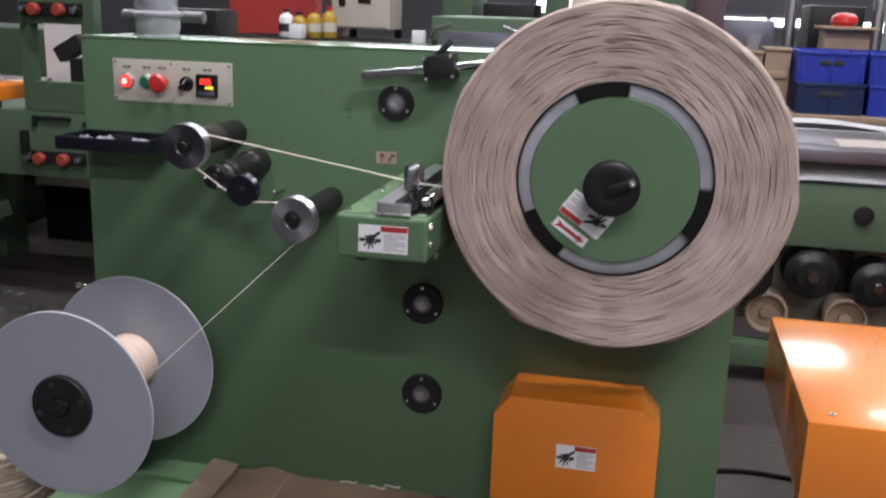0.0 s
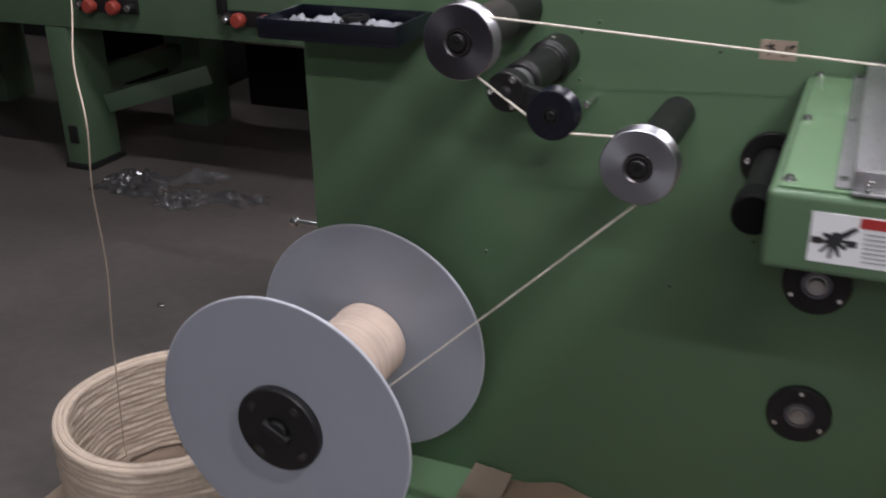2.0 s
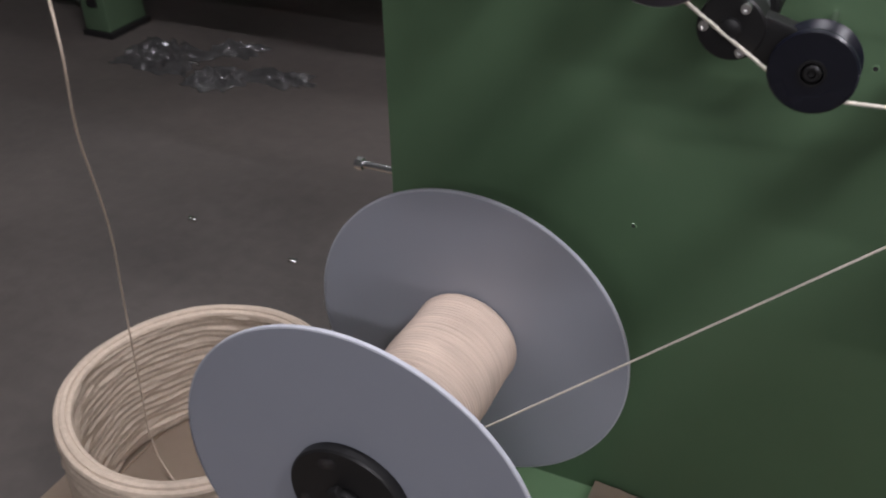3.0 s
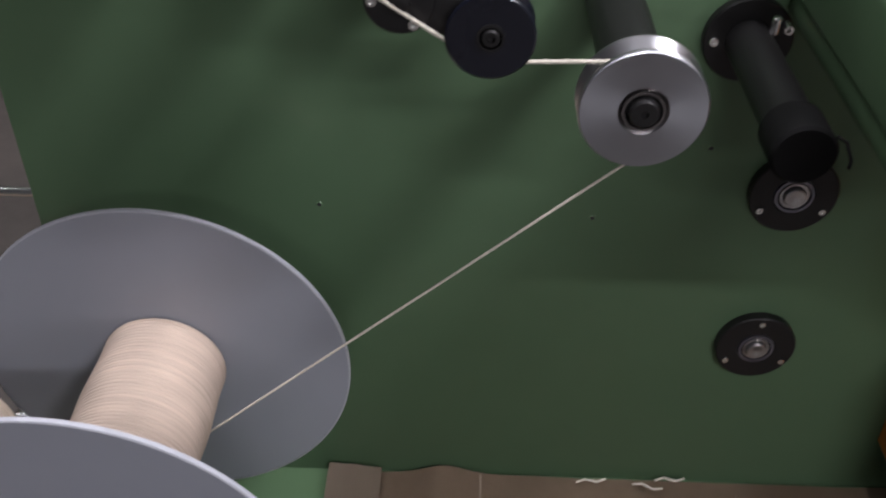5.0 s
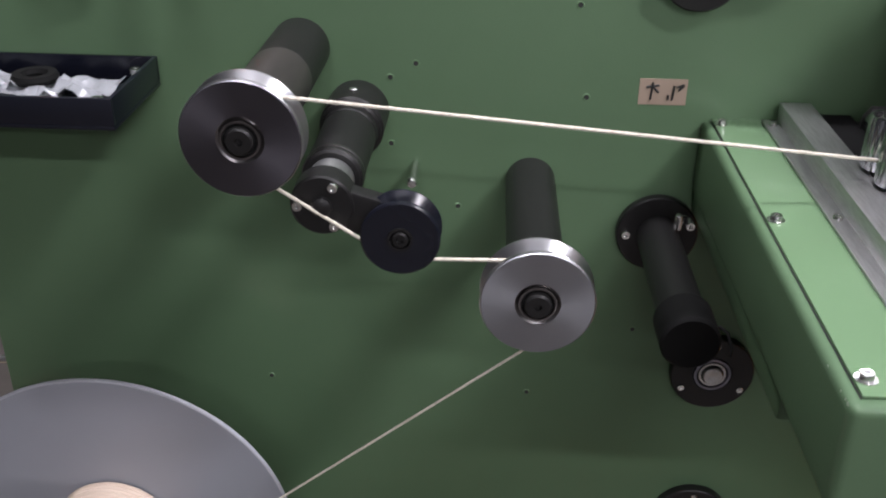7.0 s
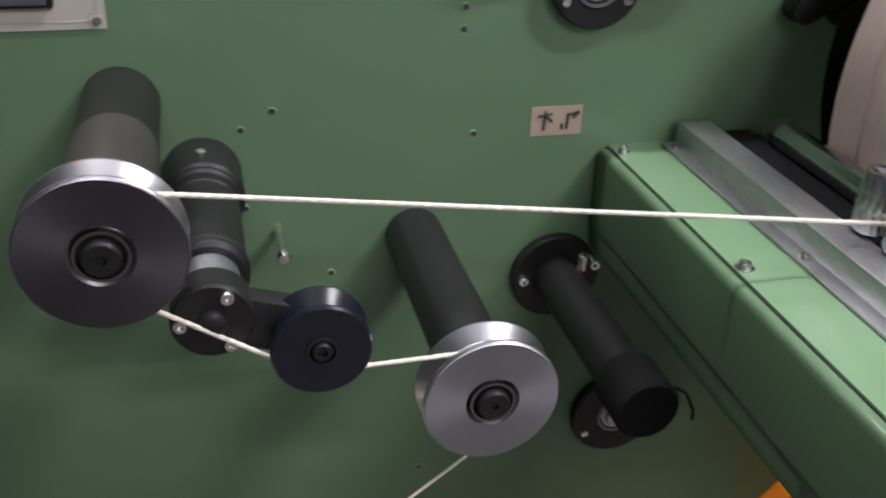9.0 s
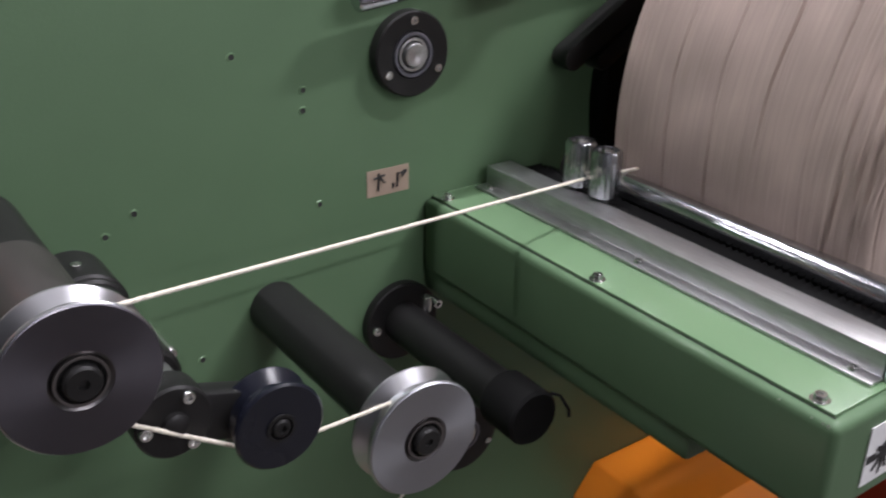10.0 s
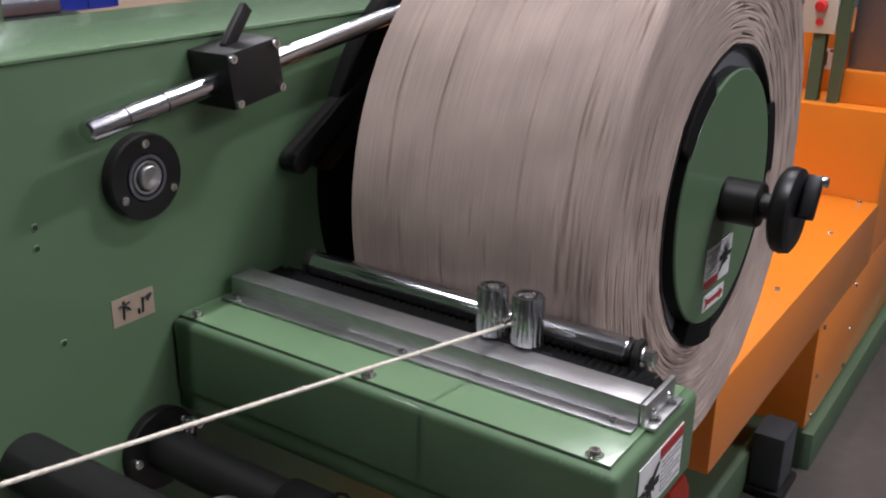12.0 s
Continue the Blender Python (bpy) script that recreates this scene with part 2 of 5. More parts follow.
def bar_rows(parent, x0, x1, z0, z1, y, n, thick=0.0006):
    """Lines of unreadable small print."""
    for i in range(n):
        z = z1 - (z1 - z0) * (i + 0.5) / n
        h = (z1 - z0) / n * 0.22
        w = x1 - x0 if i % 3 != 2 else (x1 - x0) * 0.62
        part("print_line", boxm(x0, x0 + w, y - thick, y, z - h, z + h), GREY_INK, parent)


def warning_label(parent, x, y, z, w, h, m=None):
    """A white pinch-hazard label with a red header, at its top left corner, facing -y."""
    base = part("warning_label", boxm(x, x + w, y - 0.0008, y, z - h, z), WHITE, parent, "white hazard label with red header")
    part("red_header", boxm(x + w * 0.46, x + w * 0.99, y - 0.0014, y - 0.0008, z - h * 0.22, z - h * 0.02), RED, base)
    bar_rows(base, x + w * 0.52, x + w * 0.95, z - h * 0.92, z - h * 0.28, y - 0.0008, 7)
    bm = bmesh.new()
    cx, cz = x + w * 0.24, z - h * 0.52
    for a, l, t in ((38, 0.34, 0.075), (150, 0.17, 0.06), (195, 0.2, 0.05), (230, 0.26, 0.045), (262, 0.28, 0.045), (290, 0.25, 0.045), (325, 0.2, 0.05), (0, 0.22, 0.035)):
        ca, sa = math.cos(radians(a)), math.sin(radians(a))
        L, T = l * h * 1.35, t * h
        vs = [bm.verts.new((cx + ca * u - sa * v, y - 0.0014, cz + sa * u + ca * v)) for u, v in ((-0.02 * h, -T), (L, -T * 0.6), (L, T * 0.6), (-0.02 * h, T))]
        bm.faces.new(vs)
    palm = [bm.verts.new((cx + 0.13 * h * math.cos(a) + 0.02 * h, y - 0.00145, cz + 0.15 * h * math.sin(a) + 0.02 * h)) for a in (2 * math.pi * i / 14 for i in range(14))]
    bm.faces.new(palm)
    part("hand_pictogram", bm, INK, base, smooth=False)
    for s in (-1, 1):
        part("roller_pictogram", boxm(cx + s * w * 0.165 - w * 0.055, cx + s * w * 0.165 + w * 0.055, y - 0.00135, y - 0.0008, cz - 0.10 * h, cz + 0.03 * h), INK, base)
    return base


def flange_bearing(x, z, r=0.038, bore=True, turn=90):
    t = part("flange_bearing", lathe([(r, 0), (r, -0.010), (r - 0.0015, -0.0115), (0.021, -0.0115), (0.020, -0.008), (0.0, -0.008)], (x, 0, z), "y", 48), BLACK, machine, "black round flange with three screws")
    if bore:
        part("outer_race", lathe([(0.0195, -0.008), (0.0195, -0.0125), (0.0165, -0.0125), (0.016, -0.009)], (x, 0, z), "y", 36), FACE, t)
        part("inner_race", lathe([(0.0145, -0.008), (0.0145, -0.012), (0.012, -0.012), (0.0115, -0.009)], (x, 0, z), "y", 36), STEEL, t)
        part("shaft_end", lathe([(0.0105, -0.008), (0.0105, -0.0155), (0.0095, -0.0165), (0.003, -0.0165), (0.0, -0.0145)], (x, 0, z), "y", 28), STEEL, t)
    for k in range(3):
        a = radians(turn + 120 * k)
        screw("screw", x + (r - 0.008) * math.cos(a), -0.0115, z + (r - 0.008) * math.sin(a), t, 0.0038, 0.0022)
    return t


def control_plate():
    x0, x1, z0, z1 = -0.704, -0.427, 0.981, 1.071
    p = part("control_plate", boxm(x0, x1, -0.003, -0.0002, z0, z1, 0.0006), CREAM, machine, "cream control plate with buttons and display")
    bm = bmesh.new()
    m, n, w = 0.005, 0.011, 0.0008
    for a in ((x0 + n, x1 - n, z1 - m - w, z1 - m), (x0 + n, x1 - n, z0 + m, z0 + m + w), (x0 + m, x0 + m + w, z0 + n, z1 - n), (x1 - m - w, x1 - m, z0 + n, z1 - n)):
        add_box(bm, a[0], a[1], -0.0036, -0.003, a[2], a[3])
    for sx, xx in ((1, x0), (-1, x1)):
        for sz, zz in ((1, z0), (-1, z1)):
            xs = sorted((xx + sx * m, xx + sx * n))
            zs = sorted((zz + sz * n, zz + sz * (n + w)))
            add_box(bm, xs[0], xs[1], -0.0036, -0.003, zs[0], zs[1])
            xs = sorted((xx + sx * n, xx + sx * (n + w)))
            zs = sorted((zz + sz * m, zz + sz * n))
            add_box(bm, xs[0], xs[1], -0.0036, -0.003, zs[0], zs[1])
    part("border_line", bm, GREY_INK, p)
    for x, z in ((x0 + 0.006, z0 + 0.006), (x1 - 0.006, z0 + 0.006), (x0 + 0.006, z1 - 0.006), (x1 - 0.006, z1 - 0.006), ((x0 + x1) / 2, z0 + 0.006), ((x0 + x1) / 2, z1 - 0.006)):
        screw("screw", x, -0.003, z, p, 0.0032, 0.002)
    zc = 1.024
    for x, m_, r, lab in ((-0.671, RED_LIT, 0.0125, "glowing red push button"), (-0.624, GREEN_BUTTON, 0.0125, "green push button")):
        b = part("push_button", lathe([(r + 0.003, 0), (r + 0.003, -0.004), (r + 0.0015, -0.006), (r, -0.006), (r, -0.010), (r - 0.002, -0.0125), (0, -0.013)], (x, -0.003, zc), "y", 32), m_, p, lab)
        part("bezel", lathe([(r + 0.0045, 0), (r + 0.0045, -0.004), (r + 0.003, -0.0065), (r + 0.0008, -0.0065), (r + 0.0008, -0.003)], (x, -0.003, zc), "y", 32), STEEL, b)
    part("lamp_core", lathe([(0.0065, -0.0163), (0.005, -0.0172), (0, -0.0174)], (-0.671, 0, zc), "y", 24), LED_PINK, p, "bright centre of the lit button")
    part("emergency_stop", lathe([(0.011, 0), (0.011, -0.014), (0.017, -0.016), (0.0195, -0.020), (0.0195, -0.027), (0.016, -0.031), (0.0, -0.033)], (-0.5865, -0.003, zc), "y", 36), RED_BUTTON, p, "red mushroom stop button")
    s = part("selector_switch", lathe([(0.0155, 0), (0.0155, -0.005), (0.0135, -0.008), (0, -0.008)], (-0.531, -0.003, zc), "y", 32), BLACK_PLASTIC, p, "black rotary selector")
    bm = boxm(-0.0135, 0.0135, -0.022, -0.008, -0.0042, 0.0042, 0.0015)
    bmesh.ops.transform(bm, matrix=pose(-0.531, -0.003, zc, 0, -52, 0), verts=bm.verts)
    knob = part("knob", bm, BLACK_PLASTIC, s)
    bm = boxm(0.002, 0.013, -0.0228, -0.0219, -0.0012, 0.0012)
    bmesh.ops.transform(bm, matrix=pose(-0.531, -0.003, zc, 0, -52, 0), verts=bm.verts)
    part("pointer", bm, WHITE, s)
    d = part("digital_controller", boxm(-0.507, -0.459, -0.011, -0.003, 0.998, 1.046, 0.0015), BLACK_PLASTIC, p, "black controller with glowing digits")
    for i, ch in enumerate("886"):
        seven_segment(d, -0.4965 + i * 0.0088, 1.0365, 0.0068, 0.011, ch, LED_RED)
    for i in range(3):
        seven_segment(d, -0.4845 + i * 0.0066, 1.0215, 0.0048, 0.0065, "8", LED_YELLOW)
    part("key_strip", boxm(-0.503, -0.463, -0.0118, -0.0111, 1.0005, 1.0105, 0.0003), FACE, d)
    for x in (-0.671, -0.624, -0.588, -0.531, -0.483):
        part("caption", boxm(x - 0.009, x - 0.001, -0.0036, -0.003, 1.0525, 1.0565), INK, p)
        part("caption", boxm(x + 0.002, x + 0.009, -0.0036, -0.003, 1.0525, 1.0565), INK, p)
        part("caption", boxm(x - 0.007, x + 0.007, -0.0036, -0.003, 1.0482, 1.050), GREY_INK, p)


SEGMENTS = {"8": "abcdefg", "6": "acdefg", "0": "abcdef"}


def seven_segment(parent, x, z, w, h, ch, material):
    """One digit of a lit display with its top left corner at x, z."""
    bm = bmesh.new()
    t = w * 0.22
    boxes = {"a": (0, w, -t, 0), "g": (0, w, -h / 2 - t / 2, -h / 2 + t / 2), "d": (0, w, -h, -h + t), "f": (0, t, -h / 2, 0), "b": (w - t, w, -h / 2, 0), "e": (0, t, -h, -h / 2), "c": (w - t, w, -h, -h / 2)}
    for k in SEGMENTS[ch]:
        a = boxes[k]
        add_box(bm, x + a[0] + 0.0002, x + a[1] - 0.0002, -0.0116, -0.0111, z + a[2] + 0.0002, z + a[3] - 0.0002)
    part("digit", bm, material, parent, smooth=False)


def shaft(name, x, z, steps, label="", collar=True):
    """A black shaft standing out of the panel; steps are (radius, y)."""
    prof = [(steps[0][0], 0.0)]
    for k, (r, y) in enumerate(steps):
        prof += [(r, (0.0 if k == 0 else steps[k - 1][1])), (r, y + 0.002), (r - 0.002, y)]
    prof.append((0, steps[-1][1]))
    return part(name, lathe(prof, (x, 0, z), "y", 40), BLACK, machine, label)


def machine_body():
    part("panel", boxm(BODY_X0, BODY_X1, 0, BODY_DEPTH, BASE_TOP - 0.01, BODY_TOP, 0.004), GREEN, machine, "large flat green front panel")
    part("base_ledge", boxm(BODY_X0 + 0.004, BODY_X1 + 0.02, -0.385, BODY_DEPTH + 0.1, 0.03, BASE_TOP, 0.004), GREEN_LIT, machine, "green base ledge, colour raised for light from above")
    for x in (-0.72, -0.02, 0.58):
        for y in (-0.33, 0.22):
            part("foot", rod(0.03, 0, 0.032, (x, y, 0), "z", 20), RUBBER, machine)
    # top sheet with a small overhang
    part("top_sheet", boxm(BODY_X0 - 0.001, BODY_X1 + 0.001, -0.001, BODY_DEPTH + 0.002, BODY_TOP, BODY_TOP + 0.0035, 0.001), GREEN_LIT, machine)
    # tapped holes
    for x, z in ((-0.088, 0.631), (-0.195, 0.544), (-0.275, 0.768), (-0.157, 0.885), (-0.317, 0.913), (-0.341, 0.899), (-0.168, 0.988), (-0.169, 0.971), (-0.228, 1.023), (-0.341, 0.833), (-0.478, 0.552)):
        h = part("tapped_hole", lathe([(0.0036, 0.0), (0.0033, -0.0006), (0.0025, -0.0006), (0.0024, 0.0)], (x, 0, z), "y", 12), GREEN_LIT, machine)
        part("bore", lathe([(0.0027, -0.0005), (0, -0.0005)], (x, 0, z), "y", 10), INK, h)
    part("bolt_flange", lathe([(0.0, -0.7795), (0.013, -0.7795), (0.0165, -0.777), (0.0165, -0.7752)], (0, 0.03, 0.537), "x", 24), BLACK, machine)
    # levelling bolt on the side
    b = part("side_bolt", rod(0.0048, -0.838, -0.775, (0, 0.03, 0.537), "x", 14), ZINC, machine)
    part("washer", rod(0.014, -0.788, -0.7805, (0, 0.03, 0.537), "x", 20), STEEL, b)
    part("bolt_head", rod(0.0085, -0.847, -0.836, (0, 0.03, 0.537), "x", 6), ZINC, b)
    # small peg
    p = part("peg", rod(0.0034, -0.045, 0, (-0.317, 0, 0.813), "y", 14), ZINC, machine)
    part("peg_head", lathe([(0, -0.052), (0.004, -0.051), (0.0055, -0.048), (0.0055, -0.045), (0, -0.044)], (-0.317, 0, 0.813), "y", 14), ZINC, p)
    flange_bearing(-0.067, 1.007, 0.0372)
    flange_bearing(0.0, 0.585, 0.044)
    flange_bearing(0.003, 0.379, 0.044)
    # orange motor cover
    c = part("motor_cover", prism([(0.183, 0.224), (0.511, 0.224), (0.511, 0.412), (0.474, 0.452), (0.214, 0.452), (0.183, 0.412)], -0.137, 0.0, 0.003), ORANGE, machine, "orange sheet metal motor cover with chamfered corners")
    warning_label(c, 0.313, -0.1372, 0.362, 0.079, 0.050)
    part("cover_foot", boxm(0.22, 0.47, -0.12, 0, BASE_TOP, 0.226), RUBBER, machine)
    # dark diagonals taken as slots beside the spindle, drawn as raised black bars
    for (xa, za, xb, zb, r) in ((0.112, 0.982, 0.30, 1.092, 0.012), (0.152, 0.975, 0.33, 1.085, 0.010)):
        d = Vector((xb - xa, 0, zb - za))
        n = 10
        ang = math.atan2(d.z, d.x)
        poly = [(xa + r * math.cos(ang + math.pi / 2 + math.pi * i / n), za + r * math.sin(ang + math.pi / 2 + math.pi * i / n)) for i in range(n + 1)]
        poly += [(xb + r * math.cos(ang - math.pi / 2 + math.pi * i / n), zb + r * math.sin(ang - math.pi / 2 + math.pi * i / n)) for i in range(n + 1)]
        part("slot_bar", prism(poly, -0.022, -0.001, 0.002), BLACK, machine, "black diagonal bar standing in for a slot beside the spindle")
    part("spindle_flange", lathe([(0.238, 0.0), (0.238, -0.014), (0.234, -0.018), (0.05, -0.018), (0.05, -0.070), (0, -0.070)], (0.394, 0, 0.935), "y", 72), RUBBER, machine, "black round flange behind the spool")
    # rod above with its clamp block
    tilt = pose(-0.133, -0.028, 1.0605, 0, -7.6, 0)

    def tilted(bm):
        bmesh.ops.transform(bm, matrix=tilt, verts=bm.verts)
        return bm

    r = part("guide_rod", tilted(rod(0.0092, 0, 0.60, (0, 0, 0), "x", 24, 0.002)), CHROME, machine, "bright steel guide rod")
    for x in (0.036, 0.075):
        part("ring_mark", tilted(lathe([(0.0095, x), (0.0095, x + 0.0012)], (0, 0, 0), "x", 24)), INK, r)
    k = part("clamp_block", tilted(boxm(0.133, 0.195, -0.0215, 0.0275, -0.022, 0.027, 0.002)), BLACK, machine, "black clamp block on the rod")
    for x in (0.138, 0.190):
        for z in (-0.017, 0.022):
            part("screw", tilted(lathe([(0, -0.0225), (0.0018, -0.0225), (0.002, -0.025), (0.0036, -0.025), (0.004, -0.0235), (0.004, -0.021)], (x, 0, z), "y", 12)), ZINC, k)
    bm = boxm(-0.006, 0.006, -0.004, 0.004, 0, 0.046, 0.002)
    bmesh.ops.transform(bm, matrix=pose(0.156, 0.004, 0.024, -6, 52, 0), verts=bm.verts)
    part("clamp_lever", tilted(bm), BLACK, k)
    # kraft tag with two handwritten marks
    tagp = part("paper_tag", boxm(-0.109, -0.065, -0.0008, -0.0001, 0.880, 0.905), TAG, machine, "brown paper tag with handwritten marks")
    bm = bmesh.new()
    for (xa, za, xb, zb) in ((0.006, 0.017, 0.018, 0.019), (0.012, 0.022, 0.011, 0.005), (0.012, 0.018, 0.018, 0.012), (0.027, 0.010, 0.027, 0.005), (0.032, 0.019, 0.031, 0.005), (0.034, 0.017, 0.041, 0.020), (0.036, 0.014, 0.041, 0.019)):
        a, bb = Vector((-0.109 + xa, -0.0012, 0.880 + za)), Vector((-0.109 + xb, -0.0012, 0.880 + zb))
        add_tube(bm, [a, bb], 0.0011, 6)
    part("handwriting", bm, INK, tagp)


def parts_tray():
    t = thing("parts_tray", "black shallow tray of small parts fixed to the panel", "tray")
    x0, x1, y0, y1, z0, z1, w = -0.775, -0.560, -0.125, -0.002, 0.886, 0.914, 0.004
    part("tray_floor", boxm(x0, x1, y0, y1, z0, z0 + w, 0.001), DARK_BLUE, t)
    for b in ((x0, x1, y0, y0 + w, z0 + w, z1), (x0, x1, y1 - w, y1, z0 + w, z1), (x0, x0 + w, y0 + w, y1 - w, z0 + w, z1), (x1 - w, x1, y0 + w, y1 - w, z0 + w, z1)):
        part("tray_wall", boxm(*b, 0.001), DARK_BLUE, t)
    for x, y in ((x1 - 0.015, y1 - 0.02), (x1 - 0.02, y0 + 0.02)):
        screw("screw", x, y, z0 + w + 0.012, t, 0.006, 0.006, axis="z", sign=1)
        part("post", rod(0.004, z0 + w, z0 + w + 0.012, (x, y, 0), "z", 10), BLACK, t)
    rnd = random.Random(4)
    for i, (x, y) in enumerate(((-0.71, -0.06), (-0.74, -0.075), (-0.69, -0.05), (-0.655, -0.07), (-0.61, -0.06))):
        bm = bmesh.new()
        bmesh.ops.create_grid(bm, x_segments=9, y_segments=7, size=0.5)
        for v in bm.verts:
            v.co = Vector((v.co.x * rnd.uniform(0.055, 0.06), v.co.y * 0.045, 0.006 + 0.012 * noise.noise(Vector((v.co.x * 5 + i * 7, v.co.y * 5, 0)))))
        bmesh.ops.transform(bm, matrix=pose(x, y, z0 + w + 0.006, 0, 0, rnd.uniform(-40, 40)), verts=bm.verts)
        bmesh.ops.solidify(bm, geom=bm.faces[:], thickness=0.0006)
        ob = tagged(link("plastic_bag", bm, CLEAR), "crumpled clear plastic bag lying in the tray", "bag", "small parts")
    bm = lathe([(0.012, 0), (0.019, 0), (0.021, 0.004), (0.019, 0.008), (0.012, 0.008), (0.010, 0.004), (0.012, 0)], (-0.655, -0.055, z0 + w + 0.014), "z", 28)
    tagged(link("rubber_ring", bm, RUBBER), "black rubber ring lying in the parts tray", "ring", "small parts")
    for x, y in ((-0.63, -0.09), (-0.70, -0.09), (-0.58, -0.09)):
        tagged(link("loose_nut", lathe([(0.004, 0), (0.008, 0), (0.008, 0.006), (0.004, 0.006), (0.004, 0)], (x, y, z0 + w + 0.0005), "z", 6), ZINC), "loose zinc nut lying in the parts tray", "nut", "small parts")


def traverse_arm():
    """The box arm that carries the traversing guide."""
    x0, x1, yb, zt = -0.048, 0.106, -0.442, 0.8665
    body = part("arm_housing", add_box(bmesh.new(), x0, x1, yb, -0.0005, 0.793, zt, 0.007, seg=4), GREEN, machine, "green box arm carrying the traverse")
    part("arm_belly", boxm(x0 + 0.002, x1 - 0.004, -0.335, -0.001, 0.774, 0.798, 0.004), GREEN, body)
    part("arm_lid", boxm(x0 + 0.0085, x1 - 0.0075, yb + 0.0085, -0.002, zt, zt + 0.0025, 0.0011), GREEN_LIT, body, "green lid plate, colour raised for light from above")
    part("lid_seam", boxm(x0 + 0.0076, x0 + 0.0083, yb + 0.008, -0.002, zt - 0.002, zt + 0.0006), INK, body)
    for y in (-0.018, -0.218, -0.418):
        screw("screw", -0.033, y, zt + 0.0025, body, 0.0044, 0.0048, axis="z", sign=1)
        part("washer", lathe([(0.0066, zt + 0.0024), (0.0066, zt + 0.0033), (0.004, zt + 0.0034)], (-0.033, y, 0), "z", 20), ZINC, body)
    for z in (0.850, 0.822):
        screw("side_bolt", x1, yb + 0.02, z, body, 0.006, 0.006, axis="x", sign=1)
    # folded steel rail beside the slot
    rl = part("steel_rail", boxm(0.018, 0.047, -0.428, -0.010, zt + 0.0025, 0.8895, 0.0024), STEEL, body, "folded brushed steel rail")
    part("rail_flange", boxm(0.005, 0.019, -0.428, -0.010, zt + 0.003, zt + 0.0052, 0.0005), STEEL, rl)
    for y in (-0.025, -0.218, -0.411):
        screw("screw", 0.0115, y, zt + 0.0052, rl, 0.0038, 0.003, axis="z", sign=1)
    e = part("end_bracket", boxm(0.019, 0.076, -0.4325, -0.4285, zt + 0.0025, 0.8885, 0.0006), STEEL, body, "steel end bracket with screws")
    part("bracket_foot", boxm(0.019, 0.076, -0.4405, -0.4325, zt + 0.0025, zt + 0.005, 0.0005), STEEL, e)
    for x in (0.032, 0.062):
        screw("screw", x, -0.4365, zt + 0.005, e, 0.0033, 0.003, axis="z", sign=1)
        screw("screw", x, -0.4325, 0.879, e, 0.0026, 0.002)
    # bellows over the slot
    bm = bmesh.new()
    n = 120
    rows = []
    for i in range(n + 1):
        y = -0.427 + 0.415 * i / n
        z = 0.8805 if i % 2 else 0.8765
        rows.append([bm.verts.new((0.0472, y, zt + 0.002)), bm.verts.new((0.0472, y, z)), bm.verts.new((0.083, y, z)), bm.verts.new((0.083, y, zt + 0.002))])
    for a, b in zip(rows, rows[1:]):
        for k in range(3):
            bm.faces.new((a[k], b[k], b[k + 1], a[k + 1]))
    bmesh.ops.recalc_face_normals(bm, faces=bm.faces)
    tagged(part("bellows", bm, RUBBER, body, "black pleated bellows over the slot", smooth=False), kind="stuff")
    part("slot_plate", boxm(0.0832, x1 - 0.003, yb + 0.034, -0.006, zt + 0.0026, zt + 0.0048, 0.0006), BLACK, body)
    # chrome pressing roller
    zr, xr = 0.8875, 0.0935
    c = part("chrome_roller", rod(0.0125, -0.386, -0.052, (xr, 0, zr), "y", 36, 0.001), CHROME, body, "polished chrome roller")
    for y0, y1 in ((-0.3905, -0.386), (-0.052, -0.045)):
        part("end_cap", rod(0.0118, y0, y1, (xr, 0, zr), "y", 24), BLACK, c)
    part("end_bolt", rod(0.0068, -0.4085, -0.3995, (xr, 0, zr), "y", 6), ZINC, c)
    part("bolt_washer", rod(0.0088, -0.3998, -0.3976, (xr, 0, zr), "y", 18), ZINC, c)
    for y in (-0.3975, -0.050):
        bm = prism([(xr - 0.014, zt + 0.002), (xr + 0.0115, zt + 0.002), (xr + 0.0115, zr + 0.004), (xr + 0.006, zr + 0.0125), (xr - 0.006, zr + 0.0125), (xr - 0.0125, zr + 0.003)], y, y + 0.006, 0.0012)
        part("roller_bracket", bm, BLACK, c)
    for y, r in ((yb + 0.007, 0.0018), (yb + 0.011, 0.0012), (yb + 0.019, 0.0009), (yb + 0.043, 0.0011)):
        part("paint_chip", lathe([(r, 0.0), (0, -0.0003)], (x0 + 0.0009, y, zt - 0.0026), "x", 7), CHIP, body)
    warning_label(body, -0.009, yb - 0.0002, 0.852, 0.084, 0.046)


guide = None


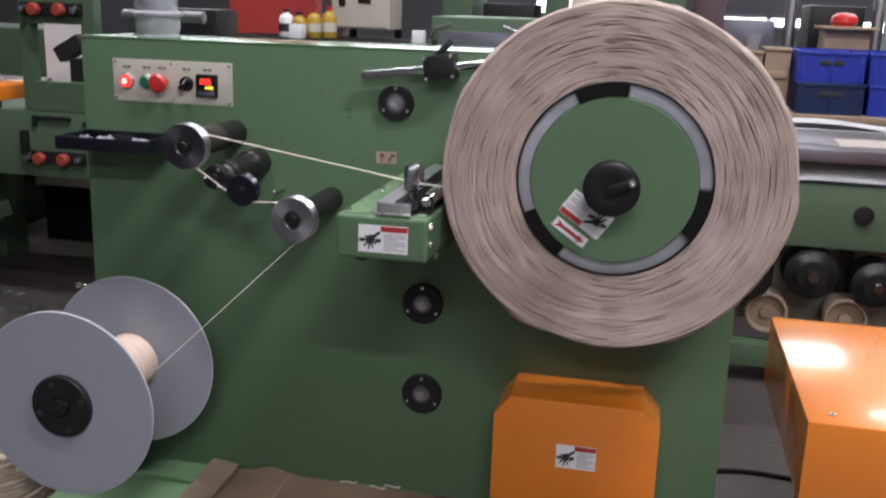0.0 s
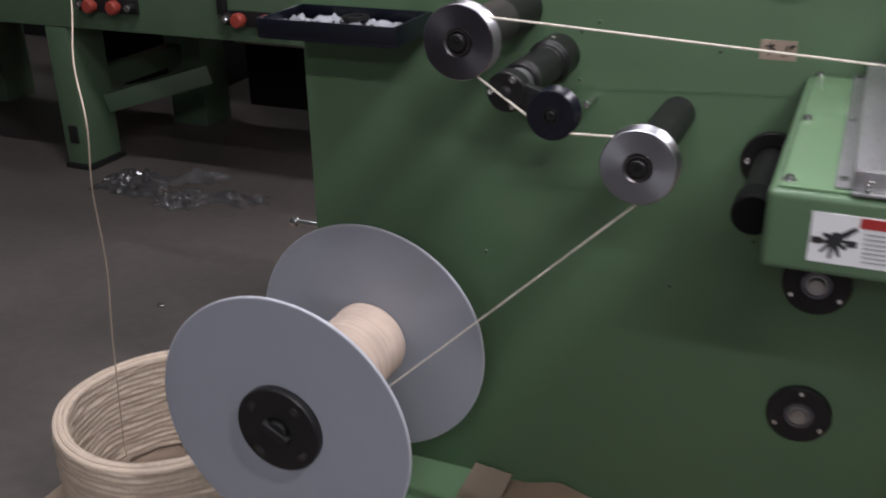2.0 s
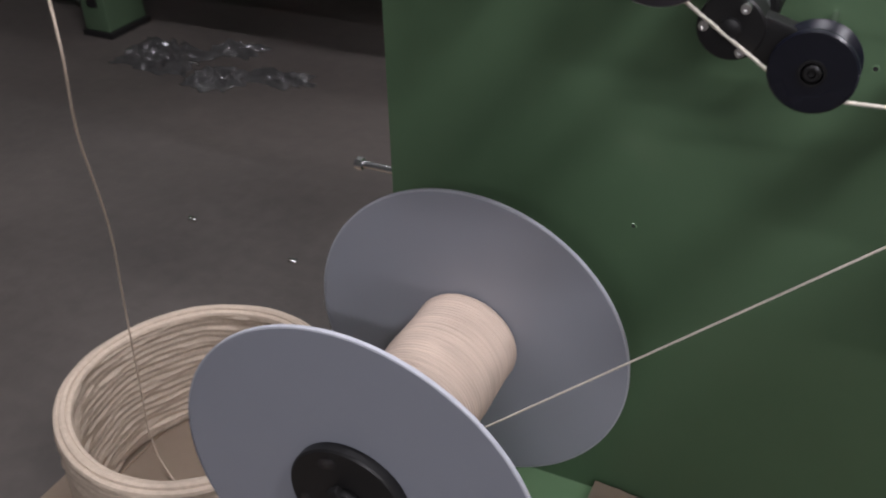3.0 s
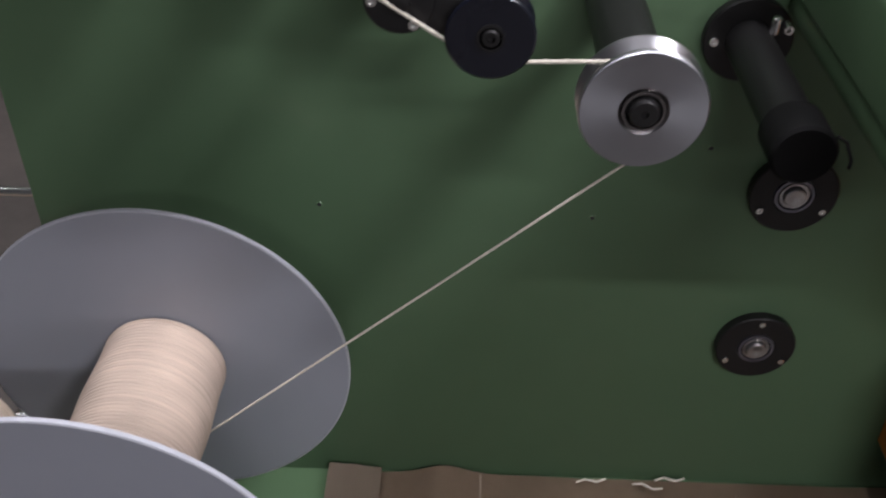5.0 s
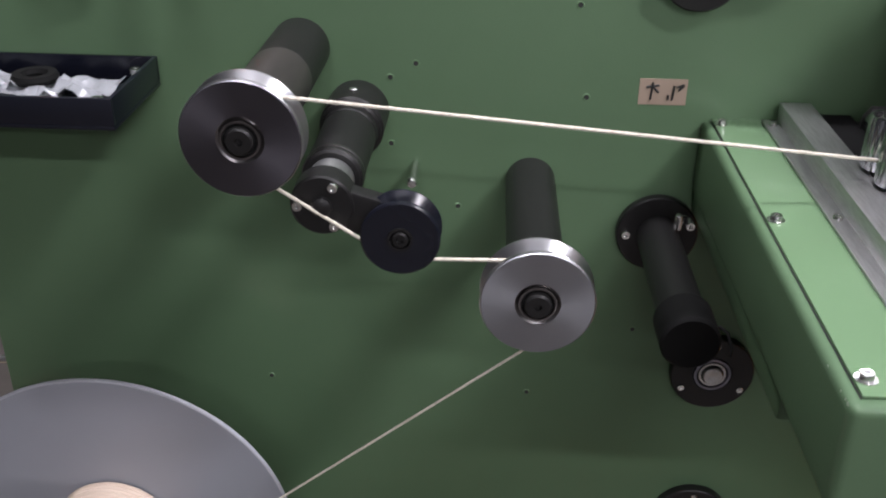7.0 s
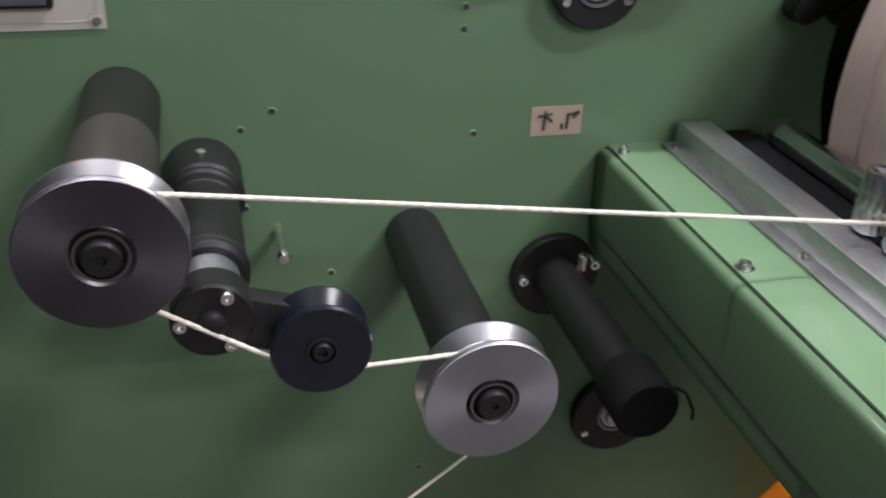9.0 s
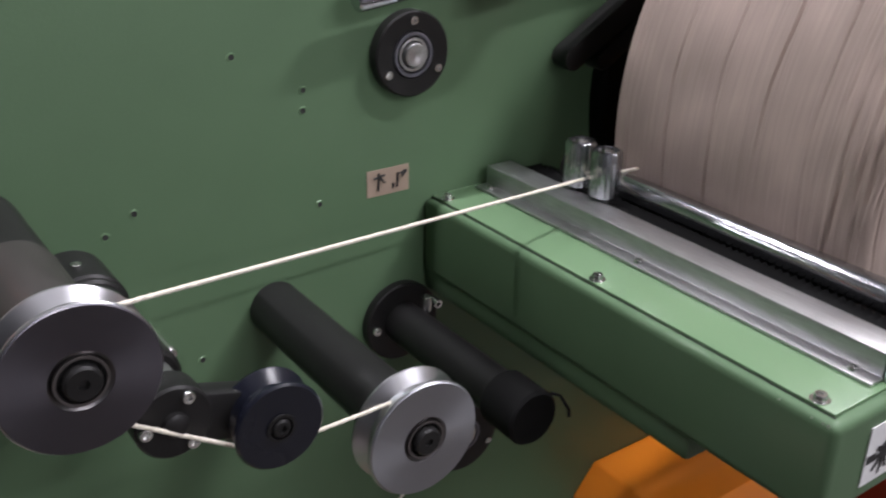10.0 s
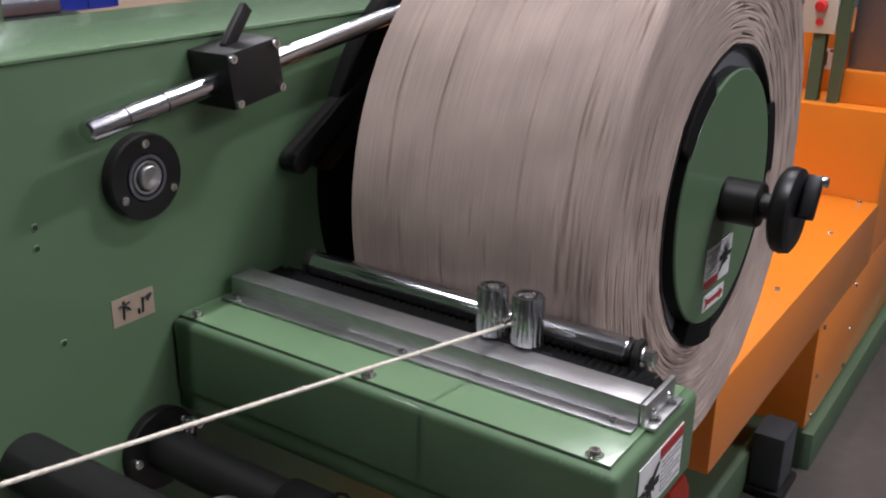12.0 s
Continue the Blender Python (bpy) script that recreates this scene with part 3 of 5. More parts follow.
def traverse_guide():
    """Two small grooved rollers on a slide; the origin is at the rear roller's foot."""
    g = part("traverse_guide", boxm(-0.012, 0.016, -0.050, 0.016, -0.010, -0.0035, 0.002), BLACK, machine, "pair of knurled steel guide rollers on a slide")
    for y in (0.0, -0.033):
        bm = lathe([(0.004, 0.000), (0.0115, 0.000), (0.0133, 0.0018), (0.0133, 0.040), (0.0118, 0.0425), (0.0098, 0.0425), (0.0092, 0.036), (0.0, 0.036)], (0, y, 0.008), "z", 80)
        for k, v in enumerate(bm.verts):
            d = Vector((v.co.x, v.co.y - y))
            if d.length > 0.0128 and k % 4 < 2:
                v.co.x, v.co.y = v.co.x * 0.94, y + d.y * 0.94
        gr = part("guide_roller", bm, CHROME, g, "bright fluted steel guide roller")
        part("ball_race", lathe([(0.0088, 0.0445), (0.0088, 0.0470), (0.0074, 0.0478), (0.0070, 0.0450)], (0, y, 0), "z", 28), RACE, gr)
        part("socket_screw", lathe([(0.0052, 0.044), (0.0052, 0.0495), (0.0046, 0.0502), (0.0027, 0.0502), (0.0025, 0.0470), (0, 0.0470)], (0, y, 0), "z", 18), ZINC, gr)
        part("roller_pin", rod(0.004, -0.005, 0.010, (0, y, 0), "z", 14), STEEL, g)
    return g


def pulley(name, r, material, bore, label, width=0.026, groove=0.008):
    """A grooved pulley turning about y; its front face lies at y = 0 and its centre at the origin."""
    p = part(name, lathe([(bore, 0.0015), (bore, 0), (r - 0.0015, 0), (r, 0.0015), (r, 0.003), (r - groove, width * 0.42), (r - groove, width * 0.58), (r, width - 0.003), (r, width - 0.0015), (r - 0.0015, width), (bore, width)], (0, 0, 0), "y", 64), material, machine, label)
    return p


def bearing_hub(p, bore):
    part("groove", lathe([(bore + 0.0002, -0.0004), (bore - 0.0030, 0.0012)], (0, 0, 0), "y", 40), RACE, p)
    part("outer_race", lathe([(bore - 0.0028, 0.002), (bore - 0.0028, -0.0012), (bore - 0.0046, -0.0012), (bore - 0.0050, 0.002)], (0, 0, 0), "y", 40), RACE, p)
    part("seal", lathe([(bore - 0.0048, 0.0008), (0.009, 0.0008)], (0, 0, 0), "y", 40), RUBBER, p)


def hub_nut(x, y, z, r):
    n = part("axle_end", lathe([(r, 0.02), (r, -0.004), (r - 0.0015, -0.0055), (0.003, -0.0055), (0.0022, -0.003), (0.0, -0.0025)], (x, y, z), "y", 32), BLACK, machine)
    return n


P1, P2, P3 = (-0.4245, -0.234, 0.9255), (-0.311, -0.229, 0.8475), (-0.205, -0.234, 0.7985)
ARM2 = (-0.372, 0.866)


def cord_path_parts():
    shaft("pulley_shaft", P1[0], P1[2], ((0.0275, -0.204),), "black shaft carrying a pulley")
    shaft("pulley_shaft", P3[0], P3[2], ((0.0240, -0.204),), "black shaft carrying a pulley")
    for p, r, y0 in ((P1, 0.0275, -0.095),):
        part("worn_sleeve", lathe([(r, y0), (r + 0.0004, y0 - 0.002), (r + 0.0004, -0.2035), (r - 0.001, -0.2042)], (p[0], 0, p[2]), "y", 40), WORN, machine, "rubbed brownish band of the shaft")
    made = []
    for p in (P1, P3):
        q = pulley("pulley", 0.045, [ALU], 0.0175, "turned aluminium grooved pulley")
        part("front_face", lathe([(0.0178, 0.0004), (0.0178, -0.0006), (0.0436, -0.0006), (0.0443, 0.0004)], (0, 0, 0), "y", 64), TURNED_DIMMED if p is P1 else TURNED, q, "lathe-turned metal face with a dark reflection put into its colour" if p is P1 else "bright lathe-turned metal face")
        bearing_hub(q, 0.0178)
        hub_nut(p[0], p[1], p[2], 0.0105)
        made.append((q, p))
    # dancer arm
    shaft("dancer_shaft", ARM2[0], ARM2[1], ((0.0295, -0.050), (0.0275, -0.056), (0.0250, -0.068), (0.0245, -0.163), (0.0170, -0.190)), "black stepped shaft of the dancer arm")
    k = part("dancer_arm", lathe([(0, -0.214), (0.023, -0.214), (0.0245, -0.2125), (0.0245, -0.1925), (0.023, -0.191), (0, -0.191)], (ARM2[0], 0, ARM2[1]), "y", 36), BLACK, machine, "black dancer arm")
    for y in (-0.150, -0.157):
        part("snap_ring", lathe([(0.0235, y), (0.0254, y - 0.0006), (0.0254, y - 0.0028), (0.0235, y - 0.0034)], (ARM2[0], 0, ARM2[1]), "y", 36), RACE, k)
    part("steel_neck", lathe([(0.0172, -0.1632), (0.0186, -0.164), (0.0186, -0.1905), (0.0172, -0.191)], (ARM2[0], 0, ARM2[1]), "y", 36), STEEL, k, "bright steel neck of the dancer shaft")
    screw("set_screw", ARM2[0], -0.030, ARM2[1] + 0.0295, k, 0.004, 0.002, axis="z", sign=1)
    d = Vector((P2[0] - ARM2[0], 0, P2[2] - ARM2[1]))
    bm = boxm(0, d.length, -0.2105, -0.194, -0.0165, 0.0165, 0.002)
    bmesh.ops.transform(bm, matrix=pose(ARM2[0], 0, ARM2[1], 0, -math.degrees(math.atan2(d.z, d.x)), 0), verts=bm.verts)
    part("arm_bar", bm, BLACK, k)
    for a in (60, 180, 300):
        screw("screw", ARM2[0] + 0.0185 * math.cos(radians(a)), -0.214, ARM2[1] + 0.0185 * math.sin(radians(a)), k, 0.0042, 0.0035)
    part("arm_pin", lathe([(0.008, -0.213), (0.008, -0.218), (0.006, -0.2195), (0, -0.2195)], (ARM2[0], 0, ARM2[1]), "y", 20), BLACK, k)
    q = pulley("dancer_pulley", 0.0305, [DARK_BLUE], 0.0075, "black plastic dancer pulley", 0.026, 0.007)
    part("hub_rim", lathe([(0.0098, 0.0005), (0.0098, -0.0016), (0.0078, -0.0016), (0.0075, 0.0005)], (0, 0, 0), "y", 30), BLACK, q)
    hub_nut(P2[0], P2[1] + 0.003, P2[2], 0.0066)
    made.append((q, P2))
    # capped tube beside the arm
    t = part("capped_tube", lathe([(0.040, 0), (0.040, -0.008), (0.0385, -0.0095), (0.0205, -0.0095), (0.0205, -0.165)], (-0.077, 0, 0.748), "y", 44), BLACK, machine, "black tube on a screwed flange")
    part("end_cap", lathe([(0.0205, -0.163), (0.0240, -0.163), (0.0250, -0.165), (0.0250, -0.202), (0.0225, -0.205), (0, -0.205)], (-0.077, 0, 0.748), "y", 40), RUBBER, t)
    for a in (40, 180, 300):
        screw("screw", -0.077 + 0.031 * math.cos(radians(a)), -0.0095, 0.748 + 0.031 * math.sin(radians(a)), t, 0.0045, 0.004)
    screw("screw", -0.050, -0.018, 0.768, t, 0.0045, 0.012)
    part("grub_screw", rod(0.0042, 0.0, 0.016, (-0.062, -0.028, 0.764), "z", 10), ZINC, t)
    part("wire_tie", add_tube(bmesh.new(), [(-0.055, -0.198, 0.762), (-0.049, -0.204, 0.760), (-0.046, -0.212, 0.750), (-0.047, -0.214, 0.744)], 0.0014, 6), RUBBER, t)
    return made


machine_body()
control_plate()
parts_tray()
traverse_arm()
guide = traverse_guide()
pulleys = cord_path_parts()

# ---- the big spool of wound cord ----
SPOOL, SPOOL_R, SPOOL_Y0, SPOOL_Y1 = (0.394, 0.935), 0.286, -0.350, -0.083


def cord_spool():
    s = thing("cord_spool", "large spool of brown twisted paper cord on a green mandrel", "spool", m=pose(SPOOL[0], 0, SPOOL[1]))
    # wound package: front face with uneven cord ends, then the wound outside, then the rear face
    segs, rings, wraps = 340, 150, 270
    prof = []
    for i in range(rings + 1):
        prof.append(("f", 0.160 + (SPOOL_R - 0.004 - 0.160) * i / rings, SPOOL_Y0))
    for i in range(wraps + 1):
        prof.append(("o", SPOOL_R, SPOOL_Y0 + 0.004 + (SPOOL_Y1 - SPOOL_Y0 - 0.008) * i / wraps))
    for i in range(6):
        prof.append(("b", SPOOL_R - 0.004 - 0.026 * i, SPOOL_Y1))
    verts, faces = [], []
    for k, (kind, r, y) in enumerate(prof):
        for i in range(segs):
            a = 2 * math.pi * i / segs
            ca, sa = math.cos(a), math.sin(a)
            rr, yy = r, y
            if kind == "f":
                lay = noise.noise(Vector((ca * 1.3, sa * 1.3, r * 330)))
                fine = noise.noise(Vector((ca * 5, sa * 5, r * 620 + 30)))
                wave = noise.noise(Vector((ca * 2 + 9, sa * 2, r * 60)))
                gap = max(0.0, noise.noise(Vector((ca * 4 + 4, sa * 4, r * 520))) - 0.22)
                yy -= 0.0005 * lay + 0.0006 * fine + 0.0018 * wave - 0.018 * gap
            elif kind == "o":
                near = max(0.0, 1 - (y - SPOOL_Y0) / 0.055)
                fray = noise.noise(Vector((ca * 4, sa * 4, y * 300))) + 0.6 * noise.noise(Vector((ca * 12, sa * 12, y * 700)))
                seam = max(0.0, 1 - abs(((y + 0.35) + 0.005 * a) % 0.047 - 0.02 - 0.004 * noise.noise(Vector((ca * 3, sa * 3, y * 9)))) / 0.0017) * max(0.0, noise.noise(Vector((ca * 2, sa * 2, y * 20))) + 0.42)
                rr += 0.0004 * noise.noise(Vector((ca * 0.7, sa * 0.7, y * 420))) + 0.0016 * noise.noise(Vector((ca * 1.6, sa * 1.6, y * 26 + 5))) - 0.016 * min(1.0, 2.2 * near) * max(0.0, noise.noise(Vector((ca * 5 + 3, sa * 5, y * 270))) - 0.33) + 0.0042 * near * fray * abs(fray) * 1.6 - 0.0055 * seam
            verts.append((rr * ca, yy, rr * sa))
    for k in range(len(prof) - 1):
        for i in range(segs):
            j = (i + 1) % segs
            faces.append((k * segs + i, (k + 1) * segs + i, (k + 1) * segs + j, k * segs + j))
    me = bpy.data.meshes.new("wound_cord")
    me.from_pydata(verts, [], faces)
    me.materials.append(WOUND)
    me.shade_smooth()
    ob = new("wound_cord", me)
    ob.parent = s
    ob["label"] = "brown paper cord wound in many layers"
    # mandrel
    drum = part("mandrel", lathe([(0.1600, SPOOL_Y1 - 0.004), (0.1595, SPOOL_Y0 - 0.001), (0.156, SPOOL_Y0 - 0.001), (0.1578, SPOOL_Y0 + 0.001), (0.1578, SPOOL_Y0 + 0.028), (0.05, SPOOL_Y0 + 0.028)], (0, 0, 0), "y", 96), BLACK, s)
    part("mandrel_back", lathe([(0.166, SPOOL_Y1 + 0.002), (0.170, SPOOL_Y1 + 0.006), (0.170, SPOOL_Y1 + 0.020), (0.05, SPOOL_Y1 + 0.024), (0, SPOOL_Y1 + 0.024)], (0, 0, 0), "y", 72), RUBBER, s)

    def arc(a0, a1, r0, r1, y0, y1, n=24):
        bm = bmesh.new()
        rows = []
        for i in range(n + 1):
            a = radians(a0 + (a1 - a0) * i / n)
            rows.append([bm.verts.new((r * math.cos(a), y, r * math.sin(a))) for r, y in ((r0, y1), (r0, y0), (r1, y0), (r1, y1))])
        for a, b in zip(rows, rows[1:]):
            for q in range(4):
                bm.faces.new((a[q], b[q], b[(q + 1) % 4], a[(q + 1) % 4]))
        bm.faces.new(rows[0][::-1])
        bm.faces.new(rows[-1])
        bmesh.ops.recalc_face_normals(bm, faces=bm.faces)
        return bm

    for k in range(3):
        c = 316 + 120 * k
        part("steel_segment", arc(c + 17, c + 103, 0.1365, 0.1572, SPOOL_Y0 + 0.009, SPOOL_Y0 + 0.030), SEGMENT, s, "grey steel mandrel segment")
        part("rubber_segment", arc(c - 16, c + 16, 0.1365, 0.159, SPOOL_Y0 - 0.006, SPOOL_Y0 + 0.02, 8), RUBBER, s, "black mandrel segment")
    disc = part("end_disc", lathe([(0.1355, SPOOL_Y0 + 0.01), (0.1355, SPOOL_Y0 - 0.004), (0.134, SPOOL_Y0 - 0.0055), (0.02, SPOOL_Y0 - 0.0055)], (0, 0, 0), "y", 96), GREEN, s, "green painted end disc")
    part("disc_rim", lathe([(0.1358, SPOOL_Y0 - 0.003), (0.1362, SPOOL_Y0 - 0.002), (0.1362, SPOOL_Y0 + 0.030)], (0, 0, 0), "y", 96), BLACK, disc)
    hub = part("hub", lathe([(0.024, SPOOL_Y0 - 0.005), (0.024, SPOOL_Y0 - 0.042), (0.022, SPOOL_Y0 - 0.044), (0.013, SPOOL_Y0 - 0.044), (0.013, SPOOL_Y0 - 0.058)], (0, 0, 0), "y", 36), BLACK, s)
    w = part("hand_wheel", lathe([(0.016, SPOOL_Y0 - 0.056), (0.038, SPOOL_Y0 - 0.060), (0.0435, SPOOL_Y0 - 0.064), (0.045, SPOOL_Y0 - 0.070), (0.0435, SPOOL_Y0 - 0.078), (0.038, SPOOL_Y0 - 0.081), (0.022, SPOOL_Y0 - 0.079), (0.0, SPOOL_Y0 - 0.078)], (0, 0, 0), "y", 40), BLACK_PLASTIC, s, "black hand wheel")
    bm = boxm(-0.006, 0.040, SPOOL_Y0 - 0.096, SPOOL_Y0 - 0.078, -0.0065, 0.0065, 0.003)
    bmesh.ops.transform(bm, matrix=Matrix.Rotation(radians(120), 4, "Y"), verts=bm.verts)
    g = part("grip_bar", bm, BLACK_PLASTIC, w)
    screw("grip_screw", 0.035 * math.cos(radians(240)), SPOOL_Y0 - 0.096, 0.035 * math.sin(radians(240)), g, 0.0055, 0.005)
    # stickers, lying towards the rim at -x before turning
    y = SPOOL_Y0 - 0.0056
    lab = warning_label(s, -0.040, y, 0.093, 0.080, 0.046)
    arrow = part("arrow_sticker", boxm(-0.030, 0.034, y - 0.0008, y, 0.101, 0.119), WHITE, s, "white sticker with red arrow")
    bm = bmesh.new()
    vs = [bm.verts.new((x, y - 0.0014, z)) for x, z in ((-0.027, 0.110), (-0.014, 0.117), (-0.014, 0.113), (0.020, 0.113), (0.031, 0.117), (0.026, 0.110), (0.031, 0.103), (0.020, 0.107), (-0.014, 0.107), (-0.014, 0.103))]
    bm.faces.new(vs)
    part("red_arrow", bm, RED, arrow, smooth=False)
    return s


def wound_material(name, colour, rings):
    """Paper cord laid in turns: fine lines round the axis with frayed streaks."""
    m, nt, b = nodes_of(name)
    N, L = nt.nodes, nt.links
    tc = N.new("ShaderNodeTexCoord")
    sep = N.new("ShaderNodeSeparateXYZ")
    L.new(tc.outputs["Object"], sep.inputs[0])

    def math2(op, a, b_, c=None):
        n = N.new("ShaderNodeMath")
        n.operation = op
        for i, v in enumerate((a, b_, c)):
            if v is None:
                continue
            if isinstance(v, (int, float)):
                n.inputs[i].default_value = v
            else:
                L.new(v, n.inputs[i])
        return n.outputs[0]

    r2 = math2("ADD", math2("MULTIPLY", sep.outputs[0], sep.outputs[0]), math2("MULTIPLY", sep.outputs[2], sep.outputs[2]))
    rad = math2("SQRT", r2, 0)
    comb = N.new("ShaderNodeCombineXYZ")
    L.new(math2("MULTIPLY", sep.outputs[0], 11.0), comb.inputs[0])
    L.new(math2("MULTIPLY", sep.outputs[1], rings), comb.inputs[1])
    L.new(math2("MULTIPLY", sep.outputs[2], 11.0), comb.inputs[2])
    add = N.new("ShaderNodeVectorMath")
    comb2 = N.new("ShaderNodeCombineXYZ")
    L.new(math2("MULTIPLY", rad, rings), comb2.inputs[1])
    L.new(comb.outputs[0], add.inputs[0])
    L.new(comb2.outputs[0], add.inputs[1])
    lines = N.new("ShaderNodeTexNoise")
    lines.inputs["Scale"].default_value, lines.inputs["Detail"].default_value = 1.0, 4
    L.new(add.outputs[0], lines.inputs[0])
    big = N.new("ShaderNodeTexNoise")
    big.inputs["Scale"].default_value, big.inputs["Detail"].default_value = 16, 6
    L.new(tc.outputs["Object"], big.inputs[0])
    ramp = N.new("ShaderNodeValToRGB")
    e = ramp.color_ramp.elements
    e[0].position, e[0].color = 0.20, (*(c * 0.80 for c in colour), 1)
    e[1].position, e[1].color = 0.46, (*(c * 0.96 for c in colour), 1)
    ramp.color_ramp.elements.new(0.75).color = (*(min(1, c * 1.12) for c in colour), 1)
    L.new(lines.outputs[0], ramp.inputs[0])
    mix = N.new("ShaderNodeVectorMath")
    mix.operation = "SCALE"
    L.new(ramp.outputs[0], mix.inputs[0])
    L.new(math2("MULTIPLY_ADD", big.outputs[0], 0.8, 0.58), mix.inputs["Scale"])
    L.new(mix.outputs[0], b.inputs["Base Color"])
    b.inputs["Roughness"].default_value = 0.88
    bp = N.new("ShaderNodeBump")
    bp.inputs["Strength"].default_value, bp.inputs["Distance"].default_value = 0.2, 0.0012
    L.new(lines.outputs[0], bp.inputs["Height"])
    L.new(bp.outputs[0], b.inputs["Normal"])
    return m


WOUND = wound_material("wound_paper_cord", (0.430, 0.338, 0.292), 900)
SEGMENT = mat("grey_segment", (0.60, 0.62, 0.66), 0.32, metal=0.75, grain=0.25, scale=30, blotch=0.3)
spool = cord_spool()

# ---- the supply reel ----
REEL_C, REEL_R, REEL_Y0, REEL_Y1, REEL_CORE = (-0.631, 0.423), 0.190, -0.363, -0.105, 0.062


def supply_reel():
    s = thing("supply_reel", "grey plastic flanged reel of pale paper cord", "reel", m=pose(REEL_C[0], 0, REEL_C[1]))
    for y, sg in ((REEL_Y0, -1), (REEL_Y1, 1)):
        f = part("flange", lathe([(0.03, y - 0.002), (REEL_R - 0.001, y - 0.002), (REEL_R - 0.001, y + 0.002), (0.03, y + 0.002), (0.03, y - 0.002)], (0, 0, 0), "y", 120), REEL, s, "round grey reel flange")
        part("rim", lathe([(REEL_R - 0.001, y - 0.0026), (REEL_R + 0.0006, y - 0.002), (REEL_R + 0.0006, y + 0.002), (REEL_R - 0.001, y + 0.0026)], (0, 0, 0), "y", 120), REEL_EDGE_LIT, f)
    n = 220
    prof = [(REEL_CORE - 0.02, REEL_Y0 + 0.003)]
    for i in range(n + 1):
        t = i / n
        y = REEL_Y0 + 0.004 + (REEL_Y1 - REEL_Y0 - 0.008) * t
        prof.append((REEL_CORE + 0.0011 * abs(math.sin(math.pi * i / 4)) + 0.002 * noise.noise(Vector((t * 5, 0, 0))), y))
    part("wound_cord", lathe(prof, (0, 0, 0), "y", 64), REEL_CORD, s, "pale paper cord wound on the reel core")
    part("hub", lathe([(0.063, REEL_Y0 - 0.002), (0.063, REEL_Y0 - 0.012), (0.061, REEL_Y0 - 0.014), (0.020, REEL_Y0 - 0.014), (0.018, REEL_Y0 - 0.010), (0, REEL_Y0 - 0.010)], (0, 0, 0), "y", 56), BLACK, s, "black clamping hub")
    part("axle", rod(0.016, REEL_Y0 - 0.02, 0.0, (0, 0, 0), "y", 28), BLACK, s)
    bm = boxm(-0.022, 0.022, REEL_Y0 - 0.024, REEL_Y0 - 0.014, -0.006, 0.006, 0.002)
    bmesh.ops.transform(bm, matrix=Matrix.Rotation(radians(-30), 4, "Y"), verts=bm.verts)
    part("clamp_bar", bm, BLACK, s)
    for a in range(0, 360, 90):
        screw("screw", 0.048 * math.cos(radians(a + 20)), REEL_Y0 - 0.014, 0.048 * math.sin(radians(a + 20)), s, 0.0055, 0.003, RACE)
    return s


REEL_CORD = wound_material("reel_paper_cord", (0.56, 0.45, 0.365), 260)
reel = supply_reel()
part("reel_boss", lathe([(0.045, 0), (0.045, -0.03), (0.03, -0.034), (0.03, -0.09), (0, -0.09)], (REEL_C[0], 0, REEL_C[1]), "y", 36), BLACK, machine)

# ---- running cord ----
ROPE_R = 0.00145
ROPE_Y = -0.221


def tangent(p, c, r, side):
    """The point where a line from p touches the circle round c."""
    d = Vector((c[0] - p[0], c[1] - p[1]))
    a = math.atan2(d.y, d.x) + side * math.asin(r / d.length)
    l = math.sqrt(d.length ** 2 - r * r)
    return (p[0] + l * math.cos(a), p[1] + l * math.sin(a))


def cord(name, pts, label, r=ROPE_R, step=0.0015, lobes=3, material=None):
    full = []
    for a, b in zip(pts, pts[1:]):
        a, b = Vector(a), Vector(b)
        n = max(1, int((b - a).length / step))
        full += [a.lerp(b, i / n) for i in range(n)]
    full.append(Vector(pts[-1]))
    return tagged(link(name, add_tube(bmesh.new(), full, r, 9, lobes, 0.007), material or CORD_WHITE), label, "cord", "running cord")


def arc_points(c, r, a0, a1, y, n=16):
    return [(c[0] + r * math.cos(radians(a0 + (a1 - a0) * i / n)), y, c[1] + r * math.sin(radians(a0 + (a1 - a0) * i / n))) for i in range(n + 1)]


c1, c2, c3 = (P1[0], P1[2]), (P2[0], P2[2]), (P3[0], P3[2])
rg, rg2 = 0.0345, 0.0245
# from the reel up and round the lower pulley, over to the dancer and the upper pulley
down = math.degrees(math.atan2(c3[1] - REEL_C[1], c3[0] - REEL_C[0]))
path = arc_points(c3, rg, down - 92, 118, ROPE_Y)
path += arc_points(c2, rg2, -72, -108, ROPE_Y + 0.005, 6)
path += arc_points(c1, rg, -78, -180, ROPE_Y, 12) + arc_points(c1, 0.031, -185, -272, ROPE_Y, 12)
cord("running_twine", path, "taut pale twisted paper cord running over the pulleys")
REEL_FROM = Vector(path[0])
REEL_TO = Vector((REEL_C[0] + REEL_CORE * math.cos(radians(down - 92)), 0, REEL_C[1] + REEL_CORE * math.sin(radians(down - 92))))
reel_cord = cord("running_twine", [(0, 0, 0), (0, -0.552, 0)], "taut pale paper cord running up from the reel", r=0.0011)
CORD_FROM = Vector(path[-1])
run_cord = cord("running_twine", [(0, 0, 0), (0, -0.478, 0)], "taut pale twisted paper cord running to the guide rollers")
feed_cord = cord("running_twine", [(-0.004, -0.0165, 0.0), (0.060, -0.0165, -0.004)], "short pale paper cord between guide rollers and spool")


